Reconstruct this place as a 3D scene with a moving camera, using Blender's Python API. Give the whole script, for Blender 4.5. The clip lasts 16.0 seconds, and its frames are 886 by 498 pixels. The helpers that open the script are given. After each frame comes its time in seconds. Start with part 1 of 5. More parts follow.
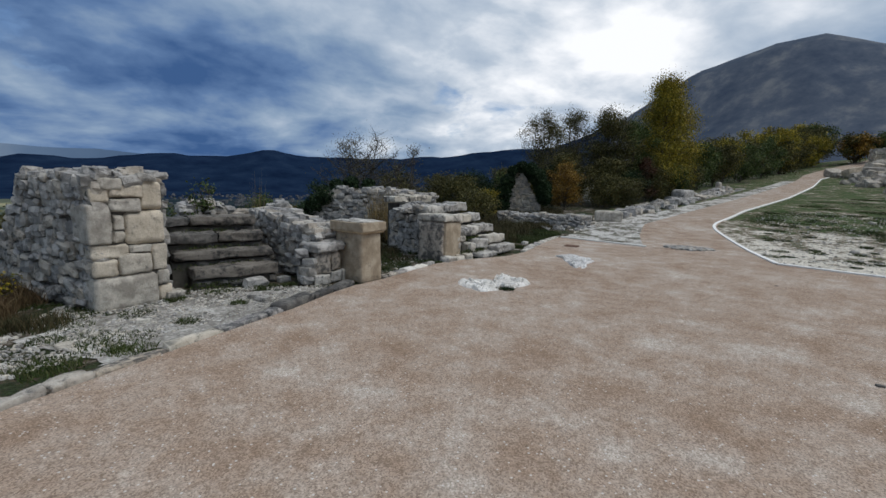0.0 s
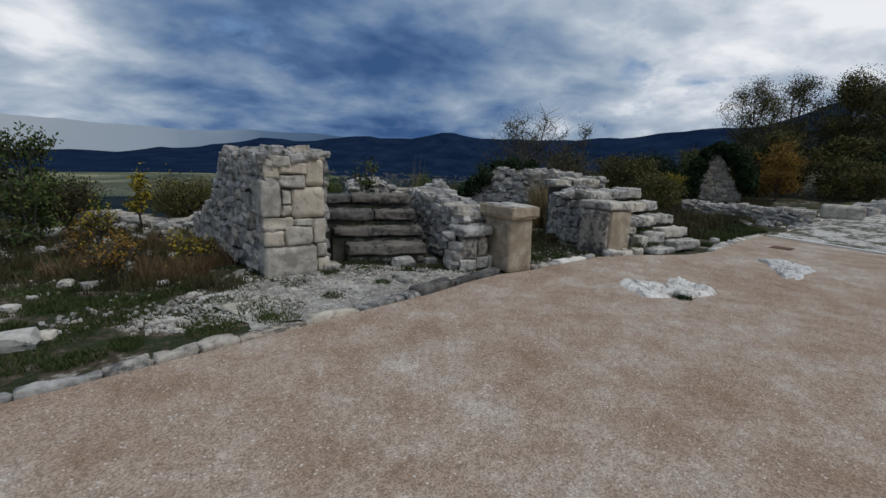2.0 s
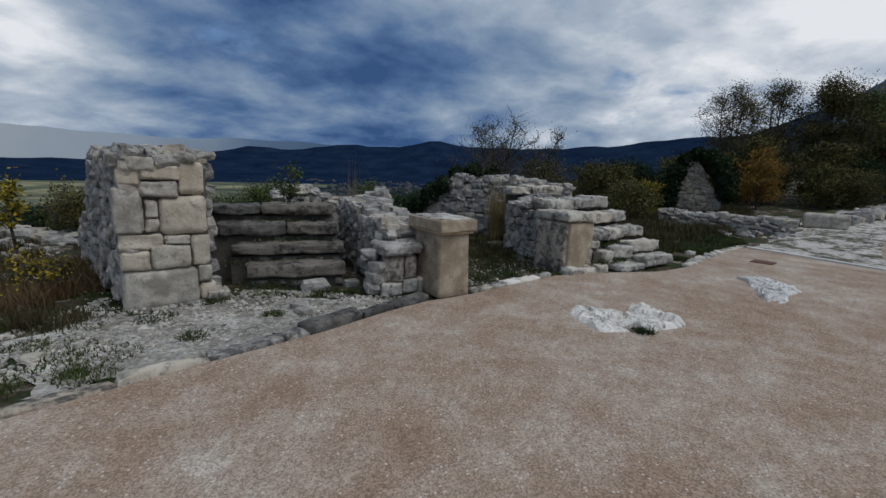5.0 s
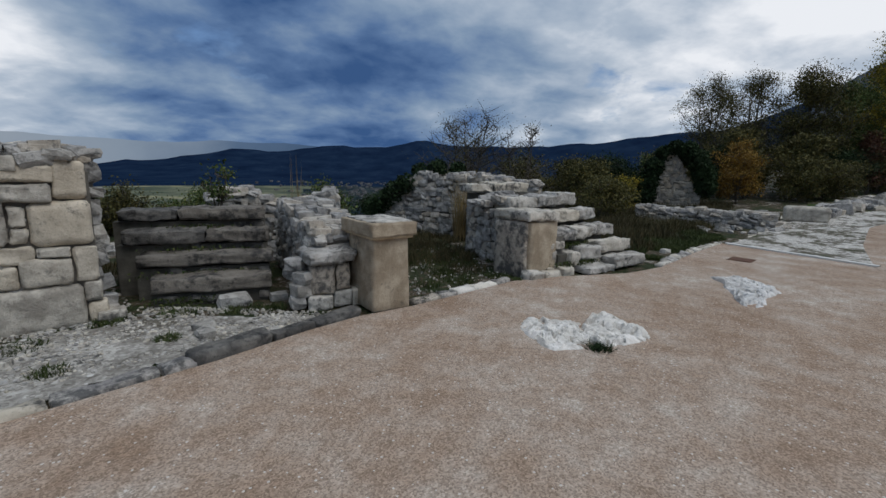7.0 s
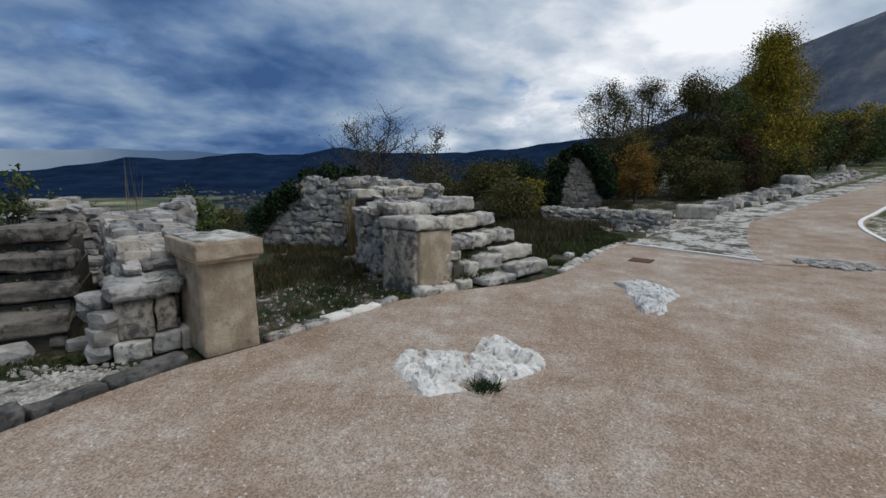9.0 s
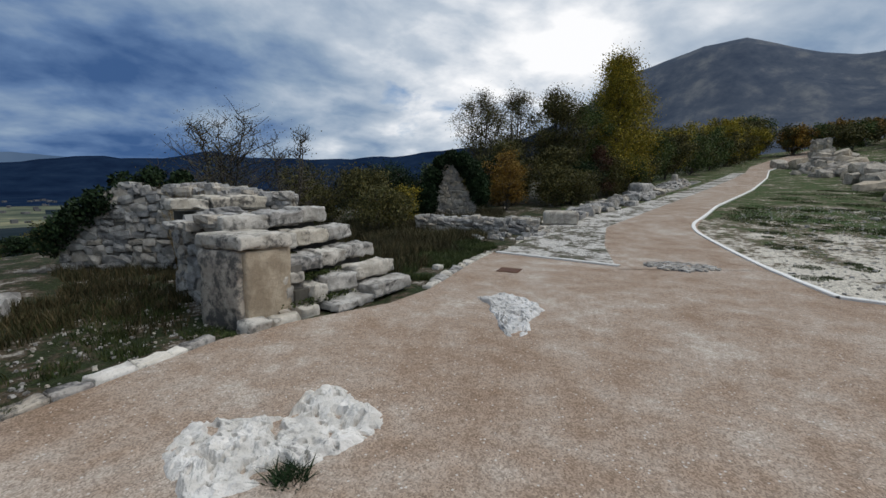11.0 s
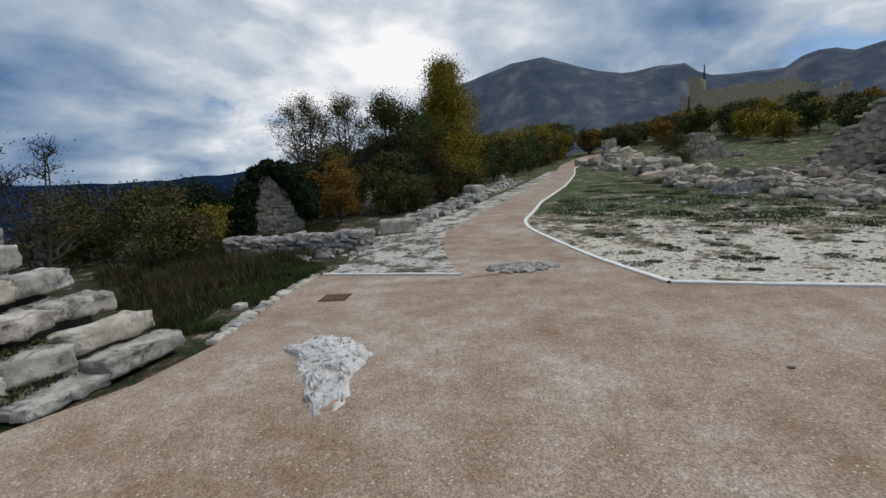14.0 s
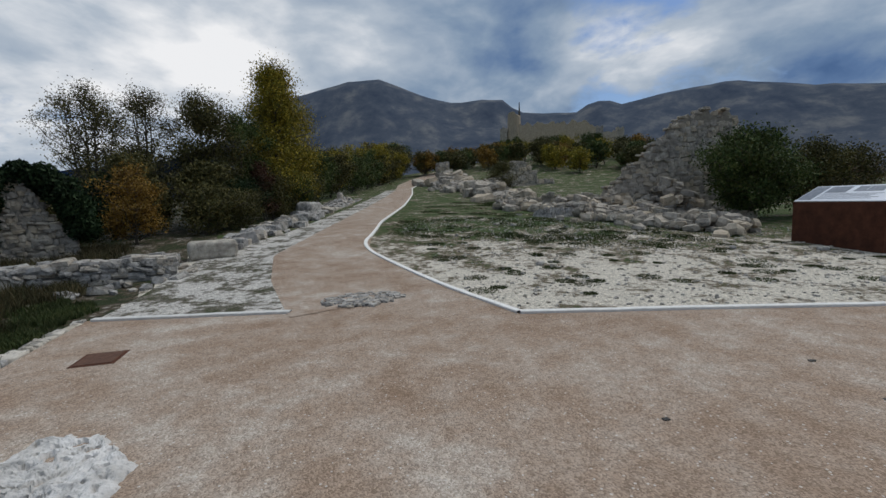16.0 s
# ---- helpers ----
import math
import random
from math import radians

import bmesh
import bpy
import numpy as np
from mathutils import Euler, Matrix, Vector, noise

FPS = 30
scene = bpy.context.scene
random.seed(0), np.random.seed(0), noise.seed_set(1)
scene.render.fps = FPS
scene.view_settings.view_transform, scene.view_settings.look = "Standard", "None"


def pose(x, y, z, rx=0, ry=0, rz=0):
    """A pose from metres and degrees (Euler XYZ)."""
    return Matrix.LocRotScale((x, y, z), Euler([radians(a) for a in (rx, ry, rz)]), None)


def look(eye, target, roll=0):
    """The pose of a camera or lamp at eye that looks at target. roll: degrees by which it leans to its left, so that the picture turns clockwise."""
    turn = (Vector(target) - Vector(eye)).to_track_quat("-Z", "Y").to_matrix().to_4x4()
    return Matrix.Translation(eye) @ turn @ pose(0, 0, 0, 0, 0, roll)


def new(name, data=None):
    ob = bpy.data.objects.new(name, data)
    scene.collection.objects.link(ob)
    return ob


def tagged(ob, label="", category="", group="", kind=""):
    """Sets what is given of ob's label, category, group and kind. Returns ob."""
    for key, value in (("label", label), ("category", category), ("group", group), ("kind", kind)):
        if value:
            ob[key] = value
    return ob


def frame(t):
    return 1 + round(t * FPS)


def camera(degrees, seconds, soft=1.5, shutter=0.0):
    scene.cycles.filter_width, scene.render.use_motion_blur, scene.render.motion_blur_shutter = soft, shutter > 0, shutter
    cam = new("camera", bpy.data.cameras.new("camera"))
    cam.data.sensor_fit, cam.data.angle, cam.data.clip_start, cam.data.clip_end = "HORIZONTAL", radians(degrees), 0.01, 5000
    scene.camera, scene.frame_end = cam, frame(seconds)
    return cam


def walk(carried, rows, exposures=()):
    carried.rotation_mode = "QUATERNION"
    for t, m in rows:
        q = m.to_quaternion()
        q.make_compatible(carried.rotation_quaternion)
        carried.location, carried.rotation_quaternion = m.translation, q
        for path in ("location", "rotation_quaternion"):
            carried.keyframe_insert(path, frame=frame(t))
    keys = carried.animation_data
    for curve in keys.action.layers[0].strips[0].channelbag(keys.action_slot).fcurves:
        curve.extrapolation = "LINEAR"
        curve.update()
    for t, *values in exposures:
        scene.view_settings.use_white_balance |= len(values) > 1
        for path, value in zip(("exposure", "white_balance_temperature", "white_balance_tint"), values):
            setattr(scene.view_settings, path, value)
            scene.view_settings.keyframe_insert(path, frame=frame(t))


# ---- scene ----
cam = camera(88.9, 16.0)
PATH = [
    (0, (-0.125, -0.569, 1.602), (0.488, 1.313, 1.314), 1.7),
    (0.5, (-0.071, -0.457, 1.578), (0.316, 1.474, 1.231), 0.5),
    (1, (0.01, -0.311, 1.559), (0.153, 1.651, 1.199), 0.4),
    (1.5, (0.096, -0.149, 1.581), (0.086, 1.815, 1.202), 2.1),
    (2, (0.199, -0.009, 1.593), (0.098, 1.95, 1.203), 2.4),
    (2.5, (0.286, 0.192, 1.589), (0.163, 2.15, 1.202), 2.9),
    (3, (0.396, 0.356, 1.587), (0.26, 2.315, 1.205), 2.8),
    (5.5, (1.138, 1.351, 1.558), (1.124, 3.32, 1.208), 1.5),
    (6, (1.281, 1.509, 1.551), (1.271, 3.478, 1.2), -0.0),
    (6.5, (1.438, 1.672, 1.535), (1.433, 3.641, 1.186), 1.0),
    (7, (1.549, 1.849, 1.534), (1.546, 3.817, 1.18), 1.4),
    (7.5, (1.67, 2.088, 1.52), (1.766, 4.055, 1.173), 2.0),
    (8, (1.794, 2.302, 1.533), (2.065, 4.256, 1.202), 2.0),
    (8.5, (1.939, 2.488, 1.521), (2.251, 4.437, 1.193), 0.8),
    (9, (2.121, 2.682, 1.494), (2.454, 4.627, 1.172), 0.5),
    (9.5, (2.261, 2.871, 1.493), (2.683, 4.799, 1.17), 0.2),
    (10, (2.394, 3.075, 1.496), (3.02, 4.947, 1.177), 1.1),
    (10.2, (2.461, 3.105, 1.526), (3.155, 4.955, 1.218), 1.1),
    (12.3, (3.288, 3.855, 1.396), (4.258, 5.585, 1.14), -0.4),
    (12.5, (3.354, 3.904, 1.388), (4.403, 5.588, 1.136), -0.5),
    (13, (3.532, 4.092, 1.389), (4.765, 5.646, 1.136), -1.0),
    (13.5, (3.691, 4.231, 1.411), (5.018, 5.706, 1.158), -3.2),
    (14, (3.864, 4.341, 1.411), (5.218, 5.791, 1.157), -3.3),
    (14.5, (4.075, 4.491, 1.413), (5.505, 5.866, 1.159), -2.6),
    (15, (4.256, 4.63, 1.419), (5.817, 5.854, 1.169), -1.2),
    (15.5, (4.472, 4.813, 1.446), (6.17, 5.846, 1.224), -0.9),
    (16, (4.623, 4.942, 1.459), (6.402, 5.831, 1.251), -1.7),
]
walk(cam, [(t, look(eye, target, roll)) for t, eye, target, roll in PATH],
     exposures=((0.0, 0.05, 6200, 10), (1.5, -0.02, 6150, 10), (2.5, -0.33, 6150, 10), (5.5, -0.28, 6100, 10), (7.0, -0.18, 6100, 10), (9.5, 0.00, 6200, 10), (12.5, 0.04, 6400, 10), (16.0, -0.16, 6300, 10)))

# ---- light ----
SUN_AZ, SUN_EL = 122.0, 58.0
sun = new("sun", bpy.data.lights.new("sun", "SUN"))
sun.data.energy, sun.data.angle, sun.data.color = 1.9, radians(45), (1.0, 0.965, 0.91)
sun.matrix_world = look((20 * math.sin(radians(SUN_AZ)), 20 * math.cos(radians(SUN_AZ)), 20 * math.tan(radians(SUN_EL))), (0, 0, 0))

world = bpy.data.worlds.new("world")
scene.world = world
world.use_nodes = True


def graph(tree):
    tree.nodes.clear()

    def add(kind, ins=None, **attrs):
        nd = tree.nodes.new(kind)
        if "operation" in attrs:
            nd.operation = attrs["operation"]
        if attrs.get("use_clamp"):
            nd.use_clamp = True
        if "data_type" in attrs:
            nd.data_type, nd.blend_type = attrs["data_type"], attrs["blend_type"]
        if "feature" in attrs:
            nd.feature = attrs["feature"]
        if "sky_type" in attrs:
            nd.sky_type, nd.sun_disc = attrs["sky_type"], False
            nd.sun_elevation, nd.sun_rotation = attrs["sun_elevation"], attrs["sun_rotation"]
        for k, v in (ins or {}).items():
            if isinstance(v, bpy.types.NodeSocket):
                tree.links.new(v, nd.inputs[k])
            else:
                nd.inputs[k].default_value = v
        return nd
    return add


def ramp(add, fac, stops):
    nd = add("ShaderNodeValToRGB", {"Fac": fac})
    el = nd.color_ramp.elements
    while len(el) < len(stops):
        el.new(0.5)
    for e, (p, c) in zip(el, stops):
        e.position, e.color = p, (*c, 1) if len(c) == 3 else c
    return nd.outputs[0]


def mix(add, fac, a, b, blend="MIX"):
    nd = add("ShaderNodeMix", {0: fac}, data_type="RGBA", blend_type=blend)
    for k, v in ((6, a), (7, b)):
        if isinstance(v, bpy.types.NodeSocket):
            nd.id_data.links.new(v, nd.inputs[k])
        else:
            nd.inputs[k].default_value = (*v, 1)
    return nd.outputs[2]


def calc(add, op, a, b=0.0, clamp=False):
    return add("ShaderNodeMath", {0: a, 1: b}, operation=op, use_clamp=clamp).outputs[0]


def make_sky():
    add = graph(world.node_tree)
    d = add("ShaderNodeTexCoord").outputs["Generated"]
    sep = add("ShaderNodeSeparateXYZ", {0: d})
    up = calc(add, "MAXIMUM", sep.outputs[2], 0.0)
    # the deck lies flat overhead, so its billows draw together towards the horizon
    far = calc(add, "DIVIDE", 1.0, calc(add, "ADD", up, 0.30))
    deck = add("ShaderNodeVectorMath", {0: d}, operation="SCALE")
    world.node_tree.links.new(far, deck.inputs["Scale"])
    plane = add("ShaderNodeVectorMath", {0: deck.outputs[0], 1: (1.0, 1.0, 0.9)}, operation="MULTIPLY").outputs[0]
    warp = add("ShaderNodeTexNoise", {"Vector": plane, "Scale": 0.9, "Detail": 4}).outputs["Color"]
    moved = add("ShaderNodeVectorMath", {0: plane, 1: add("ShaderNodeVectorMath", {0: warp, 1: (0.4, 0.4, 0.4)}, operation="MULTIPLY").outputs[0]}, operation="ADD").outputs[0]
    big = add("ShaderNodeTexNoise", {"Vector": moved, "Scale": 1.0, "Detail": 3, "Roughness": 0.5}).outputs[0]
    fine = add("ShaderNodeTexNoise", {"Vector": moved, "Scale": 2.5, "Detail": 10, "Roughness": 0.53}).outputs[0]

    def toward(az, el, power):
        v = (math.sin(radians(az)) * math.cos(radians(el)), math.cos(radians(az)) * math.cos(radians(el)), math.sin(radians(el)))
        dot = add("ShaderNodeVectorMath", {0: d, 1: v}, operation="DOT_PRODUCT").outputs["Value"]
        return calc(add, "POWER", calc(add, "MAXIMUM", dot, 0.0), power)
    # the light of the veiled sun spreads through two thin parts of the cloud deck
    thin = calc(add, "ADD", calc(add, "MULTIPLY", toward(37, 14, 16), 0.20), calc(add, "MULTIPLY", toward(-44, 11, 60), 0.27))
    thin = calc(add, "ADD", thin, calc(add, "MULTIPLY", toward(8, 14, 24), 0.085))
    thick = calc(add, "MULTIPLY", toward(-19, 13, 12), 0.18)
    body = calc(add, "ADD", calc(add, "MULTIPLY", big, 0.35), calc(add, "MULTIPLY", fine, 0.75))
    high = calc(add, "MULTIPLY", calc(add, "POWER", up, 1.5), 0.12)
    bright = calc(add, "ADD", calc(add, "SUBTRACT", calc(add, "ADD", body, thin), thick), high)
    cloud = ramp(add, bright, [(0.33, (0.048, 0.105, 0.24)), (0.44, (0.12, 0.20, 0.355)), (0.56, (0.26, 0.345, 0.46)), (0.70, (0.50, 0.56, 0.63)), (0.84, (0.97, 0.96, 0.95))])
    sky = add("ShaderNodeTexSky", sky_type="NISHITA", sun_disc=False, sun_elevation=radians(SUN_EL), sun_rotation=radians(SUN_AZ))
    blue = add("ShaderNodeVectorMath", {0: sky.outputs[0], 1: (0.075, 0.085, 0.10)}, operation="MULTIPLY").outputs[0]
    gapn = add("ShaderNodeTexNoise", {"Vector": moved, "Scale": 1.4, "Detail": 8, "Roughness": 0.55}).outputs[0]
    gap = ramp(add, calc(add, "ADD", gapn, calc(add, "MULTIPLY", toward(86, 15, 40), 0.085)), [(0.62, (0, 0, 0)), (0.70, (1, 1, 1))])
    col = mix(add, gap, cloud, blue)
    bg = add("ShaderNodeBackground", {"Color": col, "Strength": 1.0})
    add("ShaderNodeOutputWorld", {0: bg.outputs[0]})


make_sky()

# ---- materials ----


def material(name, build, rough=0.9, bump=0.3, bump_dist=0.01, metallic=0.0, spec=0.2):
    m = bpy.data.materials.new(name)
    m.use_nodes = True
    add = graph(m.node_tree)
    pos = add("ShaderNodeNewGeometry").outputs["Position"]
    col, height = build(add, pos)
    ins = {"Base Color": col, "Roughness": rough, "Metallic": metallic, "Specular IOR Level": spec}
    bsdf = add("ShaderNodeBsdfPrincipled", {k: ((*v, 1) if isinstance(v, tuple) else v) for k, v in ins.items()})
    if height is not None:
        b = add("ShaderNodeBump", {"Height": height, "Strength": bump, "Distance": bump_dist})
        m.node_tree.links.new(b.outputs[0], bsdf.inputs["Normal"])
    add("ShaderNodeOutputMaterial", {0: bsdf.outputs[0]})
    return m


def tex(add, pos, scale, detail=6, rough=0.6):
    return add("ShaderNodeTexNoise", {"Vector": pos, "Scale": scale, "Detail": detail, "Roughness": rough}).outputs[0]


def stone_mat(name, light, dark, lichen=0.5, warm=(0.42, 0.33, 0.22), scale=1.0, stain=(0.05, 0.05, 0.05)):
    def build(add, pos):
        rnd = add("ShaderNodeObjectInfo").outputs["Random"]
        isl = add("ShaderNodeNewGeometry").outputs["Random Per Island"]
        both = calc(add, "FRACT", calc(add, "ADD", rnd, isl))
        a = tex(add, pos, 5 * scale)
        c = mix(add, ramp(add, a, [(0.40, (0, 0, 0)), (0.60, (1, 1, 1))]), dark, light)
        c = mix(add, calc(add, "MULTIPLY", ramp(add, both, [(0.5, (0, 0, 0)), (1.0, (1, 1, 1))]), 0.5), c, warm)
        c = mix(add, 1.0, c, ramp(add, both, [(0.0, (0.72, 0.72, 0.74)), (1.0, (1.08, 1.06, 1.03))]), "MULTIPLY")
        spots = calc(add, "ADD", calc(add, "MULTIPLY", tex(add, pos, 11 * scale, 9, 0.7), 0.6), calc(add, "MULTIPLY", tex(add, pos, 2.2 * scale, 4), 0.4))
        lo = 0.62 - 0.16 * lichen
        c = mix(add, ramp(add, spots, [(lo, (0, 0, 0)), (lo + 0.09, (0.85, 0.85, 0.85))]), c, stain)
        pits = tex(add, pos, 60, 4, 0.7)
        c = mix(add, ramp(add, pits, [(0.56, (0, 0, 0)), (0.72, (0.6, 0.6, 0.6))]), c, tuple(0.4 * v for v in dark))
        h = calc(add, "ADD", calc(add, "MULTIPLY", tex(add, pos, 22, 8, 0.65), 1.0), calc(add, "MULTIPLY", pits, 0.35))
        return c, h
    return material(name, build, 0.92, 0.8, 0.02)


def gravel(name, stops, white, grit_scale=70):
    def build(add, pos):
        big = tex(add, pos, 0.55, 5, 0.6)
        flow = tex(add, pos, 2.1, 6, 0.65)
        c = ramp(add, calc(add, "ADD", calc(add, "MULTIPLY", big, 0.42), calc(add, "MULTIPLY", flow, 0.58)), stops)
        v = add("ShaderNodeTexVoronoi", {"Vector": pos, "Scale": grit_scale}, feature="F1")
        tone = ramp(add, v.outputs["Color"], [(0.15, (0.62, 0.6, 0.58)), (0.85, (1.28, 1.28, 1.28))])
        c = mix(add, 1.0, c, tone, "MULTIPLY")
        c = mix(add, 1.0, c, ramp(add, tex(add, pos, 17, 7, 0.75), [(0.34, (0.84, 0.82, 0.80)), (0.5, (1, 1, 1)), (0.66, (1.14, 1.15, 1.16))]), "MULTIPLY")
        v2 = add("ShaderNodeTexVoronoi", {"Vector": pos, "Scale": grit_scale * 0.42}, feature="F1")
        pick = add("ShaderNodeSeparateColor", {0: v2.outputs["Color"]}).outputs[0]
        peb = calc(add, "MULTIPLY", calc(add, "GREATER_THAN", pick, 0.93), calc(add, "LESS_THAN", v2.outputs["Distance"], 0.33))
        c = mix(add, calc(add, "MULTIPLY", peb, 0.75), c, white)
        h = calc(add, "SUBTRACT", calc(add, "MULTIPLY", peb, 0.6), calc(add, "MULTIPLY", v.outputs["Distance"], 1.0))
        return c, h
    return material(name, build, 0.95, 0.45, 0.008)


def plain(name, a, b, scale=8.0, rough=0.85, bump=0.3, metallic=0.0, dist=0.01, spec=0.2):
    def build(add, pos):
        n = tex(add, pos, scale, 8, 0.65)
        c = ramp(add, n, [(0.3, a), (0.7, b)])
        rnd = add("ShaderNodeObjectInfo").outputs["Random"]
        c = mix(add, 1.0, c, ramp(add, rnd, [(0, (0.85, 0.85, 0.85)), (1, (1.12, 1.12, 1.12))]), "MULTIPLY")
        return c, tex(add, pos, scale * 5, 6, 0.6)
    return material(name, build, rough, bump, dist, metallic, spec)


def leaf_mat(name, cols):
    def build(add, pos):
        isl = add("ShaderNodeNewGeometry").outputs["Random Per Island"]
        k = len(cols) - 1
        c = ramp(add, isl, [(i / max(k, 1), c) for i, c in enumerate(cols)])
        big = tex(add, pos, 0.9, 3)
        return mix(add, 1.0, c, ramp(add, big, [(0.35, (0.65, 0.65, 0.65)), (0.65, (1.25, 1.25, 1.25))]), "MULTIPLY"), None
    return material(name, build, 0.7, spec=0.15)


def meadow(name, grass, dirt, pale, cut, scale=1.6, uphill=False):
    """Grass, earth and pale limestone grit in drifts."""
    def build(add, pos):
        big = tex(add, pos, 0.5 * scale, 5, 0.6)
        mid = tex(add, pos, 2.6 * scale, 7, 0.7)
        f = calc(add, "ADD", calc(add, "MULTIPLY", big, 0.5), calc(add, "MULTIPLY", mid, 0.5))
        if uphill:      # the turf closes up the slope, away from the trodden grit
            s = add("ShaderNodeVectorMath", {0: pos, 1: (0.88, 0.47, 0.0)}, operation="DOT_PRODUCT").outputs["Value"]
            f = calc(add, "ADD", f, calc(add, "MINIMUM", calc(add, "MAXIMUM", calc(add, "MULTIPLY", calc(add, "SUBTRACT", s, 15.2), 0.017), -0.02), 0.12))
        g = mix(add, tex(add, pos, 40, 4), tuple(0.5 * v for v in grass), tuple(1.5 * v for v in grass))
        c = mix(add, ramp(add, f, [(cut - 0.05, (0, 0, 0)), (cut + 0.01, (1, 1, 1))]), pale, dirt)
        c = mix(add, ramp(add, f, [(cut + 0.03, (0, 0, 0)), (cut + 0.08, (1, 1, 1))]), c, g)
        v = add("ShaderNodeTexVoronoi", {"Vector": pos, "Scale": 38}, feature="F1")
        c = mix(add, 1.0, c, ramp(add, v.outputs["Color"], [(0.1, (0.6, 0.6, 0.6)), (0.9, (1.3, 1.3, 1.3))]), "MULTIPLY")
        h = calc(add, "ADD", tex(add, pos, 18, 8, 0.7), calc(add, "MULTIPLY", v.outputs["Distance"], -0.6))
        return c, h
    return material(name, build, 0.95, 0.9, 0.03)


def far_mat(name, a, b, c3, scale):
    def build(add, pos):
        n = tex(add, add("ShaderNodeVectorMath", {0: pos, 1: (1.0, 1.0, 0.35)}, operation="MULTIPLY").outputs[0], scale, 9, 0.68)
        c = ramp(add, n, [(0.35, a), (0.52, b), (0.68, c3)])
        return c, None
    return material(name, build, 1.0, spec=0.0)


M_GRAVEL = gravel("beige_gravel", [(0.36, (0.268, 0.186, 0.128)), (0.46, (0.330, 0.247, 0.184)), (0.54, (0.380, 0.305, 0.242)), (0.64, (0.475, 0.418, 0.356))], (0.62, 0.58, 0.53), 105)
M_PALE = stone_mat("pale_limestone", (0.64, 0.61, 0.55), (0.36, 0.34, 0.30), 0.68, (0.50, 0.44, 0.34))
M_WHITE = stone_mat("white_limestone", (0.84, 0.82, 0.78), (0.60, 0.58, 0.54), 0.25, (0.7, 0.64, 0.54))
M_ASHLAR = stone_mat("ashlar_limestone", (0.61, 0.565, 0.48), (0.34, 0.31, 0.26), 0.5, (0.56, 0.47, 0.35))
M_RUBBLE = stone_mat("rubble_limestone", (0.52, 0.50, 0.46), (0.27, 0.26, 0.24), 0.55, (0.42, 0.35, 0.265), 1.3)
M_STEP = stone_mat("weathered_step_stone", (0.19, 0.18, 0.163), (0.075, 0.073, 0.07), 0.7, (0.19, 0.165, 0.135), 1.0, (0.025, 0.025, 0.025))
M_LICHEN = stone_mat("lichen_black_limestone", (0.52, 0.49, 0.44), (0.33, 0.31, 0.29), 0.95, stain=(0.06, 0.06, 0.06))
M_SAND = stone_mat("sandy_limestone", (0.60, 0.50, 0.36), (0.40, 0.32, 0.22), 0.3, (0.50, 0.41, 0.28))
M_FARSTONE = stone_mat("far_ruin_stone", (0.52, 0.47, 0.39), (0.30, 0.27, 0.225), 0.45, (0.44, 0.35, 0.24), 0.7)
M_MORTAR = plain("lime_mortar", (0.075, 0.07, 0.06), (0.17, 0.155, 0.135), 9)
M_FARMORTAR = plain("pale_ruin_core", (0.16, 0.14, 0.11), (0.36, 0.32, 0.26), 3)
# earth between the steps, darkened to carry the shade under the slabs
M_DARKMORTAR = plain("shade_darkened_earth_joint", (0.06, 0.055, 0.045), (0.13, 0.12, 0.1), 9)
M_KERB = plain("white_edging_stone", (0.62, 0.6, 0.56), (0.78, 0.76, 0.72), 12)
M_HOUSES = plain("far_house_walls", (0.05, 0.055, 0.065), (0.20, 0.19, 0.18), 0.02)
M_RUST = plain("rusted_steel", (0.045, 0.016, 0.009), (0.11, 0.04, 0.02), 5, 0.8)
M_PLATE = plain("rusty_cover_plate", (0.07, 0.035, 0.025), (0.13, 0.07, 0.045), 20, 0.8)
M_PANEL = plain("white_printed_panel", (0.72, 0.75, 0.80), (0.78, 0.8, 0.84), 2, 0.35, 0.0, spec=0.5)
M_PHOTO = plain("grey_printed_photo", (0.12, 0.14, 0.17), (0.28, 0.3, 0.33), 14, 0.35, 0.0)
M_BARK = plain("grey_bark", (0.05, 0.042, 0.033), (0.11, 0.095, 0.075), 14)
M_CABLE = plain("black_rubber", (0.01, 0.01, 0.01), (0.02, 0.02, 0.02), 20, 0.6)
M_OLIVE = leaf_mat("dark_olive_leaves", [(0.04, 0.045, 0.016), (0.085, 0.08, 0.027), (0.14, 0.115, 0.035)])
M_GREEN = leaf_mat("green_leaves", [(0.03, 0.052, 0.016), (0.065, 0.095, 0.025), (0.12, 0.13, 0.04)])
M_IVY = leaf_mat("ivy_leaves", [(0.008, 0.018, 0.007), (0.018, 0.035, 0.012), (0.03, 0.05, 0.018)])
M_YELLOW = leaf_mat("yellowing_leaves", [(0.10, 0.105, 0.018), (0.24, 0.20, 0.024), (0.42, 0.30, 0.03)])
M_ORANGE = leaf_mat("orange_brown_leaves", [(0.12, 0.075, 0.02), (0.25, 0.135, 0.026), (0.32, 0.20, 0.035)])
M_RED = leaf_mat("reddish_leaves", [(0.04, 0.018, 0.012), (0.075, 0.03, 0.018), (0.09, 0.05, 0.02)])
M_GRASS = leaf_mat("grass_blades", [(0.028, 0.045, 0.014), (0.05, 0.07, 0.02), (0.09, 0.095, 0.035)])
M_DRY = leaf_mat("dry_grass_blades", [(0.10, 0.07, 0.035), (0.17, 0.12, 0.06), (0.09, 0.05, 0.028)])
M_WEED = leaf_mat("olive_weeds", [(0.03, 0.034, 0.014), (0.055, 0.05, 0.022), (0.12, 0.09, 0.045)])
